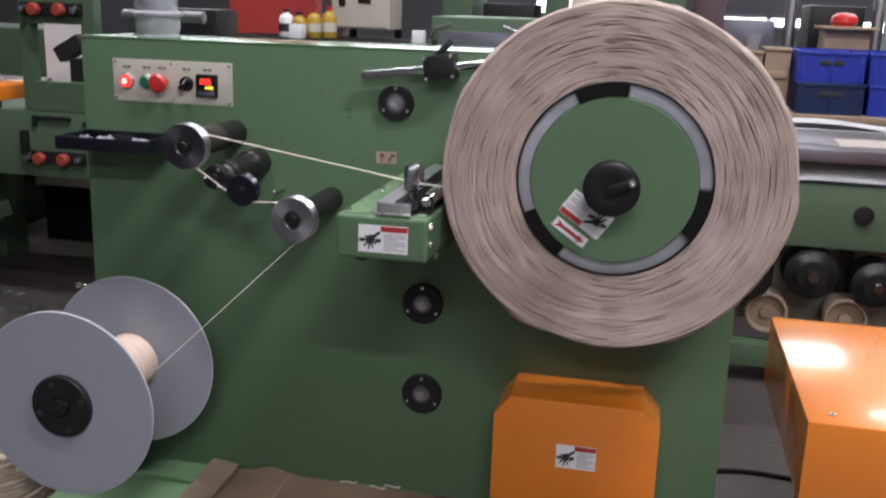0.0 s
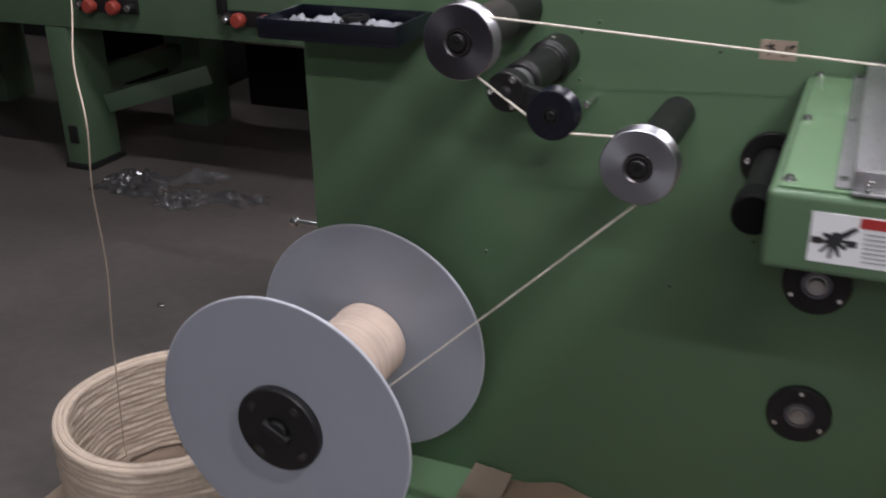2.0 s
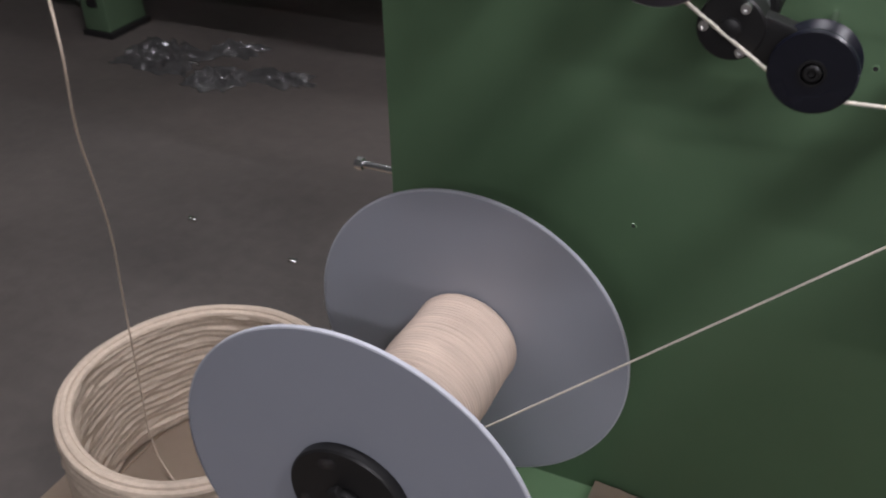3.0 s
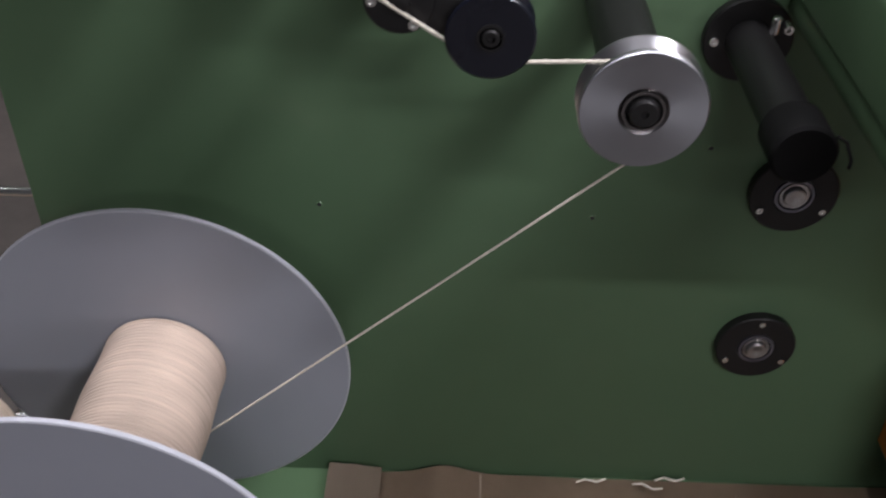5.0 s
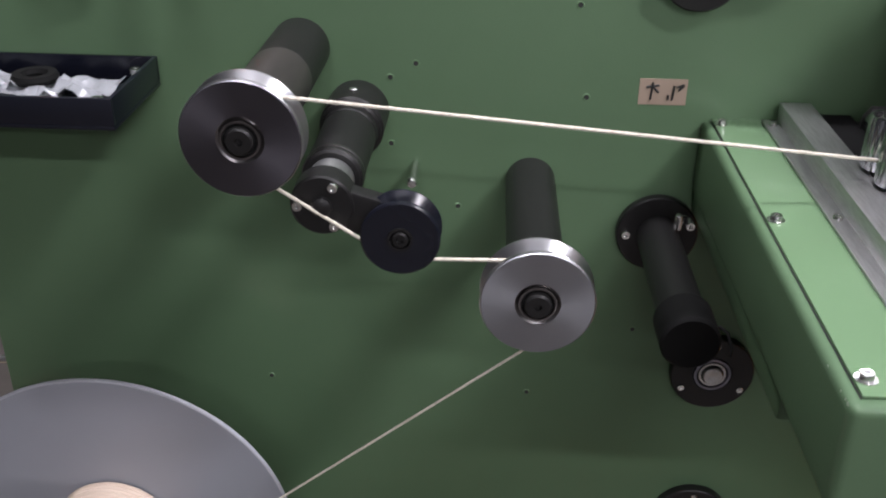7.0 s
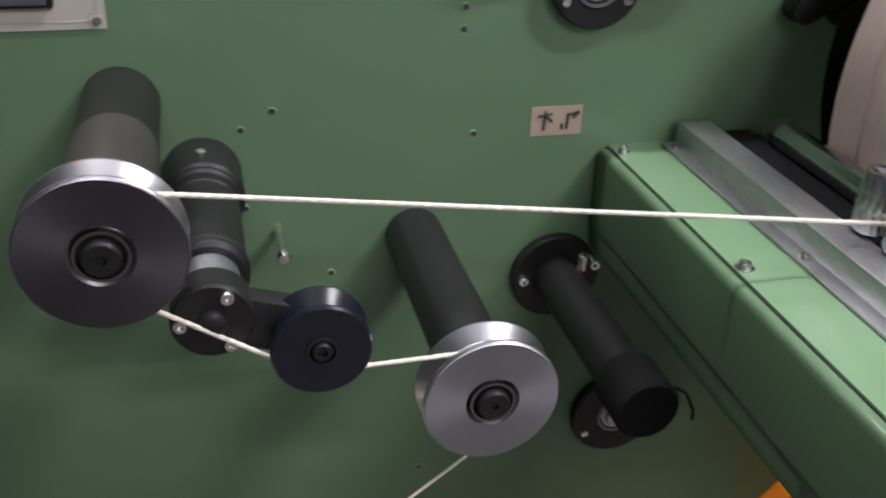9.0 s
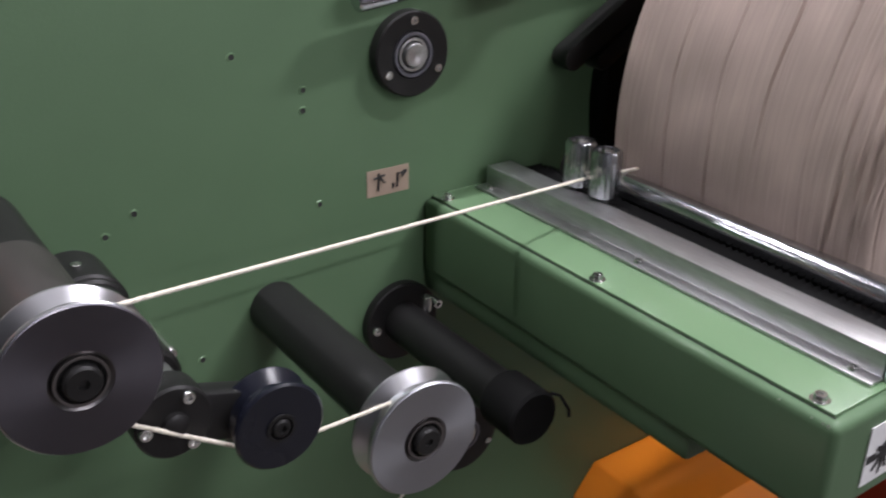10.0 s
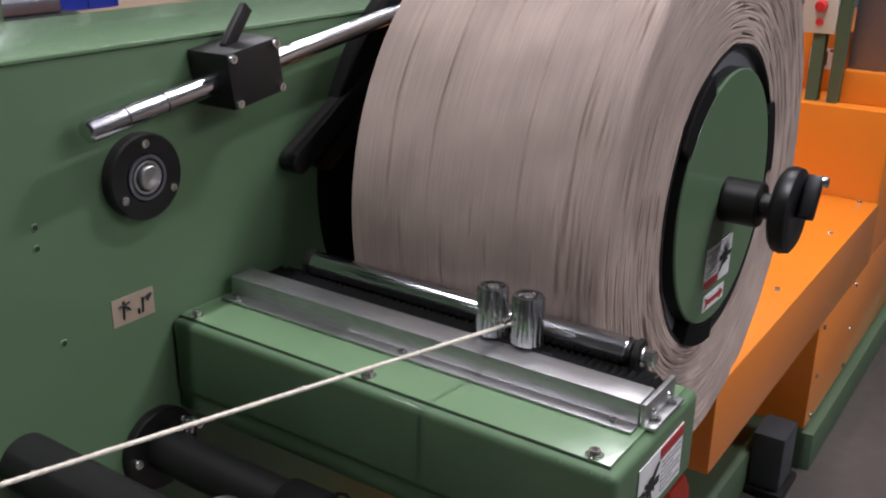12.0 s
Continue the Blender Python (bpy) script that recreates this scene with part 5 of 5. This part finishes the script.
def right_side():
    for x, z in ((1.043, 0.9255), (1.340, 0.9255), (1.637, 0.9255), (1.054, 0.789), (1.351, 0.789), (1.648, 0.789)):
        crate(x, 2.60, z, 0.276, 0.38, 0.135, BLUE_SHADED if x == 1.054 else BLUE)
    r = thing("rack", "pale wooden rack table carrying the crates", "rack")
    part("top", boxm(0.80, 2.6, 2.54, 3.25, 0.760, 0.7875, 0.003), CARDBOARD, r)
    part("lower_shelf", boxm(0.82, 2.58, 2.57, 3.22, 0.35, 0.375, 0.003), WOOD, r)
    for x in (0.82, 2.52):
        for y in (2.56, 3.17):
            part("leg", boxm(x, x + 0.06, y, y + 0.06, 0, 0.760, 0.003), WOOD, r)
    b = thing("wooden_box", "small pale wooden box with a flat lid", "box")
    part("shell", boxm(1.20, 1.40, 3.0, 3.2, 0.788, 1.15, 0.003), CARDBOARD, b)
    part("lid", boxm(1.18, 1.43, 2.96, 3.24, 1.15, 1.163, 0.002), WOOD, b)
    tagged(link("red_bowl", lathe([(0, 1.1635), (0.050, 1.1635), (0.062, 1.183), (0.058, 1.205), (0.038, 1.221), (0, 1.227)], (1.29, 3.08, 0), "z", 28), RED_BUTTON), "round red plastic bowl turned over on the wooden box", "bowl")
    for x0, x1, z1, lab in ((0.815, 0.905, 1.045, "narrow raw wooden box standing on the rack"), (0.915, 1.025, 1.062, "raw wooden box with a rough front on the rack")):
        b = thing("wooden_box", lab, "box", "boxes beside the crates")
        part("shell", boxm(x0, x1, 2.72, 2.92, 0.7878, z1 - 0.012, 0.003), CARDBOARD, b)
        part("lid", boxm(x0 - 0.004, x1 + 0.004, 2.712, 2.928, z1 - 0.012, z1, 0.002), CARDBOARD, b)
        part("batten", boxm(x0 + 0.01, x1 - 0.01, 2.709, 2.72, 0.93, 0.96, 0.002), WOOD, b)
    t = thing("measuring_cup", "pale grey plastic cup on a wooden box", "cup")
    part("cup", lathe([(0, 1.0455), (0.026, 1.0455), (0.042, 1.118), (0.040, 1.118), (0.024, 1.05), (0, 1.05)], (0.860, 2.82, 0), "z", 24), CLEAR, t)
    # long green machine behind the spool
    m = thing("rear_line", "long green machine frame with pale rolls beneath", "machine")
    y = 1.28
    part("front_beam", boxm(0.50, 3.6, y, y + 0.06, 0.485, 0.688, 0.004), GREEN_FAR, m)
    part("rear_beam", boxm(0.50, 3.6, y + 0.2, y + 0.26, 0.485, 0.688, 0.004), GREEN_FAR, m)
    part("deck", boxm(0.50, 3.6, y + 0.061, y + 0.199, 0.66, 0.68), STEEL, m)
    part("lower_rail", boxm(0.50, 3.6, y, y + 0.08, 0.06, 0.14, 0.004), GREEN_FAR, m)
    for x in (0.55, 1.95, 3.4):
        part("leg", boxm(x, x + 0.10, y + 0.09, y + 0.19, 0.0, 0.485, 0.004), GREEN_FAR, m)
    f = part("flange", lathe([(0.030, 0), (0.030, -0.012), (0.012, -0.014), (0, -0.014)], (1.12, y, 0.60), "y", 24), BLACK, m)
    part("flange", lathe([(0.013, 0), (0.013, -0.012), (0, -0.014)], (1.22, y, 0.61), "y", 16), BLACK, m)
    for x in (0.87, 1.12, 1.37, 1.62):
        q = part("cord_bobbin", lathe([(0.02, 0.03), (0.056, 0.028), (0.060, 0.002), (0.066, 0), (0.070, 0.006), (0.070, 0.10), (0.066, 0.106), (0, 0.106)], (x, y + 0.05, 0.235), "y", 28), CARD_PALE, m, "dull brown cord bobbin")
        part("bobbin_hub", lathe([(0.055, 0.0265), (0.022, 0.026), (0.02, 0.012), (0, 0.012)], (x, y + 0.05, 0.235), "y", 20), CARDBOARD, q)
        part("bobbin_bracket", boxm(x - 0.02, x + 0.02, y + 0.157, y + 0.19, 0.14, 0.485), BLACK, m)
    for x, z, rr in ((0.80, 0.36, 0.07), (0.99, 0.39, 0.085), (1.19, 0.37, 0.075), (1.33, 0.35, 0.06), (1.5, 0.38, 0.08)):
        q = part("drive_motor", lathe([(0, 0.02), (rr * 0.55, 0.02), (rr * 0.6, 0.03), (rr, 0.05), (rr, 0.16), (0, 0.16)], (x, y - 0.03, z), "y", 26), BLACK, m, "dark round drive motor")
        part("motor_boss", rod(rr * 0.22, 0.0, 0.03, (x, y - 0.03, z), "y", 14), RACE, q)
    part("pale_guard", boxm(0.55, 3.3, y + 0.30, y + 0.31, 0.14, 0.46), BEIGE, m)
    h = part("drive_head", boxm(0.42, 0.80, y - 0.02, y + 0.28, 0.6885, 0.97, 0.012), BLACK, m, "dark drive head with steel rods")
    for z in (0.78, 0.86, 0.93):
        part("head_rod", rod(0.012, 0.30, 0.84, (0, y - 0.035, z), "x", 14), STEEL, h)
    part("head_cap", boxm(0.46, 0.76, y, y + 0.24, 0.9705, 1.0, 0.006), FACE, h)
    for x in (0.47, 0.60, 0.73):
        part("head_screw", rod(0.014, 0, 0.03, (x, y + 0.05, 0.995), "z", 10), ZINC, h)
    # sheets and trays lying on the frame
    s = thing("metal_tray", "shiny aluminium tray on the machine frame", "tray")
    part("tray_floor", boxm(0.70, 1.9, y + 0.02, y + 0.40, 0.762, 0.768), STEEL, s)
    part("tray_lip", boxm(0.70, 1.9, y + 0.005, y + 0.02, 0.760, 0.80, 0.003), FACE, s)
    part("tray_back", boxm(0.70, 1.9, y + 0.40, y + 0.415, 0.762, 0.82, 0.003), ALU, s)
    for x in (0.74, 1.8):
        part("tray_post", boxm(x, x + 0.03, y + 0.03, y + 0.06, 0.688, 0.762), BLACK, s)
    sheet("paper_sheet", 0.72, 1.30, y - 0.01, y + 0.16, lambda u, v: 0.693 + 0.012 * math.sin(3 * u) + 0.042 * v, WHITE, "white paper sheet lying on the frame", "paper")
    sheet("paper_strip", 1.02, 1.75, y - 0.02, y + 0.10, lambda u, v: 0.815 - 0.10 * u + 0.03 * math.sin(4 * u) + 0.01 * v, PAPER_WHITE, "pale paper strip hanging over the tray", "paper")
    sheet("paper_strip", 0.80, 1.85, y + 0.25, y + 0.42, lambda u, v: 0.845 + 0.012 * math.sin(9 * u), WHITE, "pale folded film over the tray", "film")
    # grey machines further back
    d = thing("grey_machine", "grey machine with pale panels in the hall", "machine")
    part("body", boxm(0.7, 3.4, 3.4, 4.1, 0.08, 1.0, 0.01), FACE, d)
    part("plinth", boxm(0.72, 3.38, 3.42, 4.05, 0, 0.08), BLACK, d)
    for i in range(6):
        x = 0.75 + 0.42 * i
        part("head", boxm(x, x + 0.26, 3.35, 3.7, 1.0, 1.18 + 0.08 * (i % 3), 0.012), (FACE, BLACK, STEEL)[i % 3], d)
        part("spindle", rod(0.03, 1.0, 1.32, (x + 0.34, 3.45, 0), "z", 14), STEEL, d)
    p = thing("steel_post", "dark painted steel post of the hall", "post")
    part("post", boxm(0.591, 0.735, 2.95, 3.05, 0, 5.2, 0.004), POST, p)
    part("base_plate", boxm(0.53, 0.73, 2.90, 3.10, 0, 0.012), BLACK, p)


def orange_line():
    """The orange unit standing next to the winding machine."""
    m = thing("orange_unit", "orange sheet metal machine unit with a low shelf", "machine")
    part("shelf", boxm(0.754, 1.902, -0.267, 0.345, 0.365, 0.522, 0.004), ORANGE, m, "orange low shelf with folded edges")
    part("leg_case", boxm(1.46, 2.70, -0.262, 0.34, 0.10, 0.364, 0.003), ORANGE, m)
    part("inner_case", boxm(1.15, 1.459, -0.05, 0.34, 0.10, 0.364, 0.003), ORANGE, m)
    part("base_frame", boxm(1.05, 2.8, -0.19, 0.36, 0.0, 0.0995, 0.003), GREEN_FAR, m)
    part("base_step", boxm(1.46, 2.8, -0.285, -0.1905, 0.0, 0.092, 0.003), GREEN_FAR, m)
    part("riser", boxm(1.904, 2.70, -0.262, 0.345, 0.365, 0.745, 0.004), ORANGE, m)
    part("upper_case", boxm(1.96, 2.70, -0.262, -0.125, 0.7455, 0.825, 0.003), ORANGE, m)
    part("rear_case", boxm(2.10, 2.70, -0.10, 0.345, 0.7455, 0.90, 0.003), ORANGE, m)
    part("green_post", boxm(1.935, 1.975, -0.124, -0.098, 0.7455, 1.5, 0.002), GREEN_FAR, m)
    part("grey_cabinet", boxm(1.99, 2.70, -0.245, -0.126, 0.8255, 1.5, 0.004), FACE, m)
    c = part("control_box", boxm(1.93, 1.98, -0.097, -0.015, 0.912, 1.06, 0.004), CREAM, m, "cream control box with red button")
    part("box_post", boxm(1.94, 1.97, -0.075, -0.045, 0.7455, 0.912), GREEN_FAR, c)
    part("stop_button", lathe([(0.015, 0), (0.015, -0.006), (0.012, -0.012), (0.012, -0.02), (0, -0.022)], (1.93, -0.058, 0.978), "x", 20), RED_BUTTON, c)
    part("red_lamp", lathe([(0.009, 0), (0.009, -0.006), (0, -0.008)], (1.93, -0.058, 0.940), "x", 20), RED_BUTTON, c)
    lb = part("white_label", boxm(2.0985, 2.0998, -0.095, -0.005, 0.80, 0.855), WHITE, m)
    part("label_mark", boxm(2.0978, 2.0984, -0.05, -0.015, 0.81, 0.845), INK, lb)
    part("red_header", boxm(2.0978, 2.0984, -0.09, -0.055, 0.845, 0.853), RED, lb)
    for x, z in ((0.80, 0.5), (1.2, 0.5), (1.6, 0.5), (1.88, 0.5)):
        screw("screw", x, -0.225, 0.522, m, 0.006, 0.004, axis="z", sign=1)
    for x, z in ((1.50, 0.34), (1.50, 0.22), (1.50, 0.12), (1.80, 0.22), (1.80, 0.12), (1.80, 0.34), (1.87, 0.39), (2.1, 0.70), (1.98, 0.70), (2.0, 0.83), (2.4, 0.83)):
        screw("screw", x, -0.2625, z, m, 0.006, 0.004)
    f = thing("floor_jack", "dark grey machine foot block on the floor", "foot")
    part("block", boxm(1.30, 1.40, -0.262, -0.192, 0.02, 0.15, 0.008), FACE_DARK, f)
    part("pad", boxm(1.29, 1.41, -0.272, -0.192, 0, 0.02, 0.003), BLACK, f)
    j = thing("hydraulic_jack", "small red hydraulic jack on the floor", "jack")
    part("base", boxm(0.73, 0.93, -0.21, -0.03, 0.0, 0.03, 0.004), JACK, j)
    part("body", prism([(0.76, 0.03), (0.91, 0.03), (0.89, 0.24), (0.86, 0.285), (0.79, 0.285), (0.77, 0.24)], -0.20, -0.05, 0.008), JACK, j)
    part("ram", rod(0.022, 0.285, 0.3648, (0.825, -0.125, 0), "z", 20), STEEL, j)
    # cable on the floor
    pts = [Vector((0.60 + 0.4 * t, 0.52 + 0.10 * t + 0.03 * math.sin(5 * t), 0.007)) for t in [i / 24 for i in range(25)]]
    tagged(link("floor_cable", add_tube(bmesh.new(), pts, 0.006, 8), RUBBER), "black cable lying on the concrete floor", "cable")


def loose_things():
    def lie(u, v):
        return BASE_TOP + 0.0045 + 0.005 * abs(noise.noise(Vector((u * 7, v * 4, 0)))) + 0.016 * math.exp(-((u - 0.12) / 0.035) ** 2) * v ** 2

    def flap(u, v):
        return BASE_TOP + 0.0085 + 0.016 * v ** 2 * (1 - 0.4 * u) + 0.004 * abs(noise.noise(Vector((u * 3, v * 6, 7))))

    card = thing("brown_card", "creased brown card lying on the machine ledge", "card")
    for name, ob in (("main_sheet", sheet("main_sheet", -0.475, 0.62, -0.372, -0.006, lie, CARDBOARD, "", "", 90, 24, 0.003)), ("folded_flap", sheet("folded_flap", -0.492, -0.425, -0.36, -0.010, flap, CARD_PALE, "paler folded end", "", 12, 24, 0.0025))):
        ob.parent = card
    for x0, x1, y in ((-0.30, -0.298, -0.16), (0.02, 0.022, -0.18)):
        part("crease", boxm(x0, x1, y - 0.16, y + 0.15, BASE_TOP + 0.0075, BASE_TOP + 0.0105), CARD_PALE, card)
    sheet("brown_card", -1.285, -0.80, -0.62, 0.10, lambda u, v: 0.0035 + 0.002 * abs(noise.noise(Vector((u * 4, v * 4, 3)))), CARD_PALE, "pale brown card on the floor under the coil", "card", 20, 20, 0.003)
    part("card_fold", boxm(-1.205, -1.2035, -0.60, 0.08, 0.0062, 0.0075), CARDBOARD, bpy.data.objects["brown_card.001"], "darker fold line")
    for i, (x, y, a) in enumerate(((-0.16, -0.016, 8), (-0.09, -0.022, -10), (-0.06, -0.010, 4), (-0.36, -0.20, 75))):
        bm = add_tube(bmesh.new(), [(-0.018, 0, 0), (-0.006, 0.003, 0.001), (0.008, -0.002, 0), (0.02, 0.001, 0.001)], 0.0014, 6)
        bmesh.ops.transform(bm, matrix=pose(x, y, BASE_TOP + 0.0125, 0, 0, a), verts=bm.verts)
        tagged(link("cord_scrap", bm, CORD_WHITE), "short pale cord scrap lying on the brown card", "scrap", "cord scraps")
    for i, (x, y, w, d, h) in enumerate(((-2.26, 1.24, 0.44, 0.30, 0.07), (-2.02, 1.16, 0.26, 0.20, 0.05), (-1.84, 1.24, 0.34, 0.16, 0.035), (-2.10, 1.38, 0.24, 0.14, 0.04))):
        crumple("plastic_film", x, y, 0.0, w, d, h, i + 3, FILM, "crumpled clear plastic film on the floor", "film", "plastic waste on the floor")
    for i, (x, y) in enumerate(((-1.02, 0.19), (-0.98, 0.18), (-1.6, 0.5), (-1.3, 0.45))):
        tagged(link("floor_chip", boxm(x, x + 0.02, y, y + 0.012, 0, 0.006, 0.002), ZINC), "small bright metal chip on the floor", "chip", "floor scraps")
    # cord hanging from the forming machine into the coil
    a, c1_, c2_, b = Vector((-1.75, 0.551, 0.901)), Vector((-0.482, -0.804, 0.882)), Vector((-1.128, -0.091, 0.835)), Vector((-1.163, -0.124, 0.086))
    pts = [Vector((-2.45, 1.29, 0.80)).lerp(a, i / 20) for i in range(20)]
    for i in range(101):
        t = i / 100
        pts.append((1 - t) ** 3 * a + 3 * t * (1 - t) ** 2 * c1_ + 3 * t * t * (1 - t) * c2_ + t ** 3 * b)
    for i, p in enumerate(pts):
        p.x += 0.004 * math.sin(i * 0.21) * min(1, (120 - i) / 20)
    pts += [Vector((-1.15, -0.13, 0.04)), Vector((-1.10, -0.15, 0.0125)), Vector((-1.02, -0.15, 0.0125)), Vector((-0.97, -0.10, 0.0125))]
    tagged(link("hanging_cord", add_tube(bmesh.new(), pts, 0.0013, 7, 0), COIL), "slack pale paper cord hanging down into the coil", "cord")
    # printed bits of the hall wall: bright windows
    for x0, x1, z0, z1 in ((-7.5, -4.8, 2.7, 4.4), (-4.0, -1.3, 2.7, 4.4), (-0.5, 2.2, 2.7, 4.4), (3.0, 5.7, 2.7, 4.4), (1.14, 1.60, 1.085, 1.165), (1.66, 2.08, 1.085, 1.165), (2.5, 3.1, 1.06, 1.15), (-1.03, -0.60, 1.16, 1.32)):
        t = thing("window", "bright window in the far hall wall", "window", kind="structure")
        part("window_frame", boxm(x0 - 0.04, x1 + 0.04, 9.96, 9.998, z0 - 0.04, z1 + 0.04), FACE, t)
        part("pane", boxm(x0, x1, 9.94, 9.959, z0, z1), SKYLIGHT, t)


COIL = mat("coil_paper_cord", (0.50, 0.41, 0.32), 0.85, grain=0.2, scale=120, bump=0.4, bump_scale=600, blotch=0.08)
RED_CAB = mat("red_cabinet_enamel", (0.42, 0.05, 0.045), 0.4, grain=0.05, scale=16, blotch=0.12)
YELLOW = mat("yellow_plastic", (0.42, 0.27, 0.03), 0.4, grain=0.05, scale=30)
PAPER_WHITE = mat("off_white_paper", (0.66, 0.60, 0.53), 0.7, grain=0.05, scale=30)
CARD_PALE = mat("pale_card", (0.36, 0.28, 0.21), 0.75, grain=0.12, scale=14, blotch=0.2)
JACK = mat("jack_red", (0.42, 0.035, 0.02), 0.45, grain=0.1, scale=30, blotch=0.2)
FILM = mat("clear_film", (0.17, 0.165, 0.16), 0.22, grain=0.3, scale=30, bump=0.5, bump_scale=60)
FILM.node_tree.nodes["Principled BSDF"].inputs["Transmission Weight"].default_value = 0.75
cord_coil()
left_machine()
behind_left()
behind_panel()
right_side()
orange_line()
loose_things()


# ---- what moves ----
def triangle(t):
    """How far the traverse stands from its inner turn, in metres; it turns there at 2.14, 6.2 and 10.26 s."""
    u = ((t - 2.14) / 4.06) % 1.0
    return 0.248 * (2 * u if u < 0.5 else 2 - 2 * u)


def guide_y(t):
    return -0.068 - triangle(t)


def along(a, b):
    """The pose of a cord that starts at a and runs towards b."""
    q = Vector((0, -1, 0)).rotation_difference((b - a).normalized()).to_matrix().to_4x4()
    return Matrix.Translation(a) @ q


def reel_end(t):
    """Where the cord leaves the reel, along its axle."""
    return float(np.interp(t, (0, 2.5, 4.5, 6.5, 7.4, 12), (-0.250, -0.224, -0.180, -0.138, -0.125, -0.220)))


def motions():
    times = sorted({round(i * 0.1, 4) for i in range(121)} | {0.1333, 2.1333, 4.1667, 8.2333, 10.2667})
    walk(guide, [(t, pose(0.053, guide_y(t), 0.8835)) for t in times])
    walk(feed_cord, [(t, pose(0.053, guide_y(t), 0.904)) for t in times])
    walk(run_cord, [(t, along(CORD_FROM, Vector((0.053, guide_y(t) - 0.0165, 0.904)))) for t in times])
    walk(reel_cord, [(i * 0.5, along(REEL_FROM, REEL_TO + Vector((0, reel_end(i * 0.5), 0)))) for i in range(25)])
    walk(spool, [(i * 0.3, pose(SPOOL[0], 0, SPOOL[1], 0, -(-125 - 90 + 212.75 * i * 0.3), 0)) for i in range(41)])
    walk(reel, [(i / 15, pose(REEL_C[0], 0, REEL_C[1], 0, -70 * i, 0)) for i in range(181)])
    for (p, c), turn in zip(pulleys, (46, -46, 62)):
        walk(p, [(i / 30, pose(c[0], c[1], c[2], 0, turn * i, 0)) for i in range(361)])


motions()
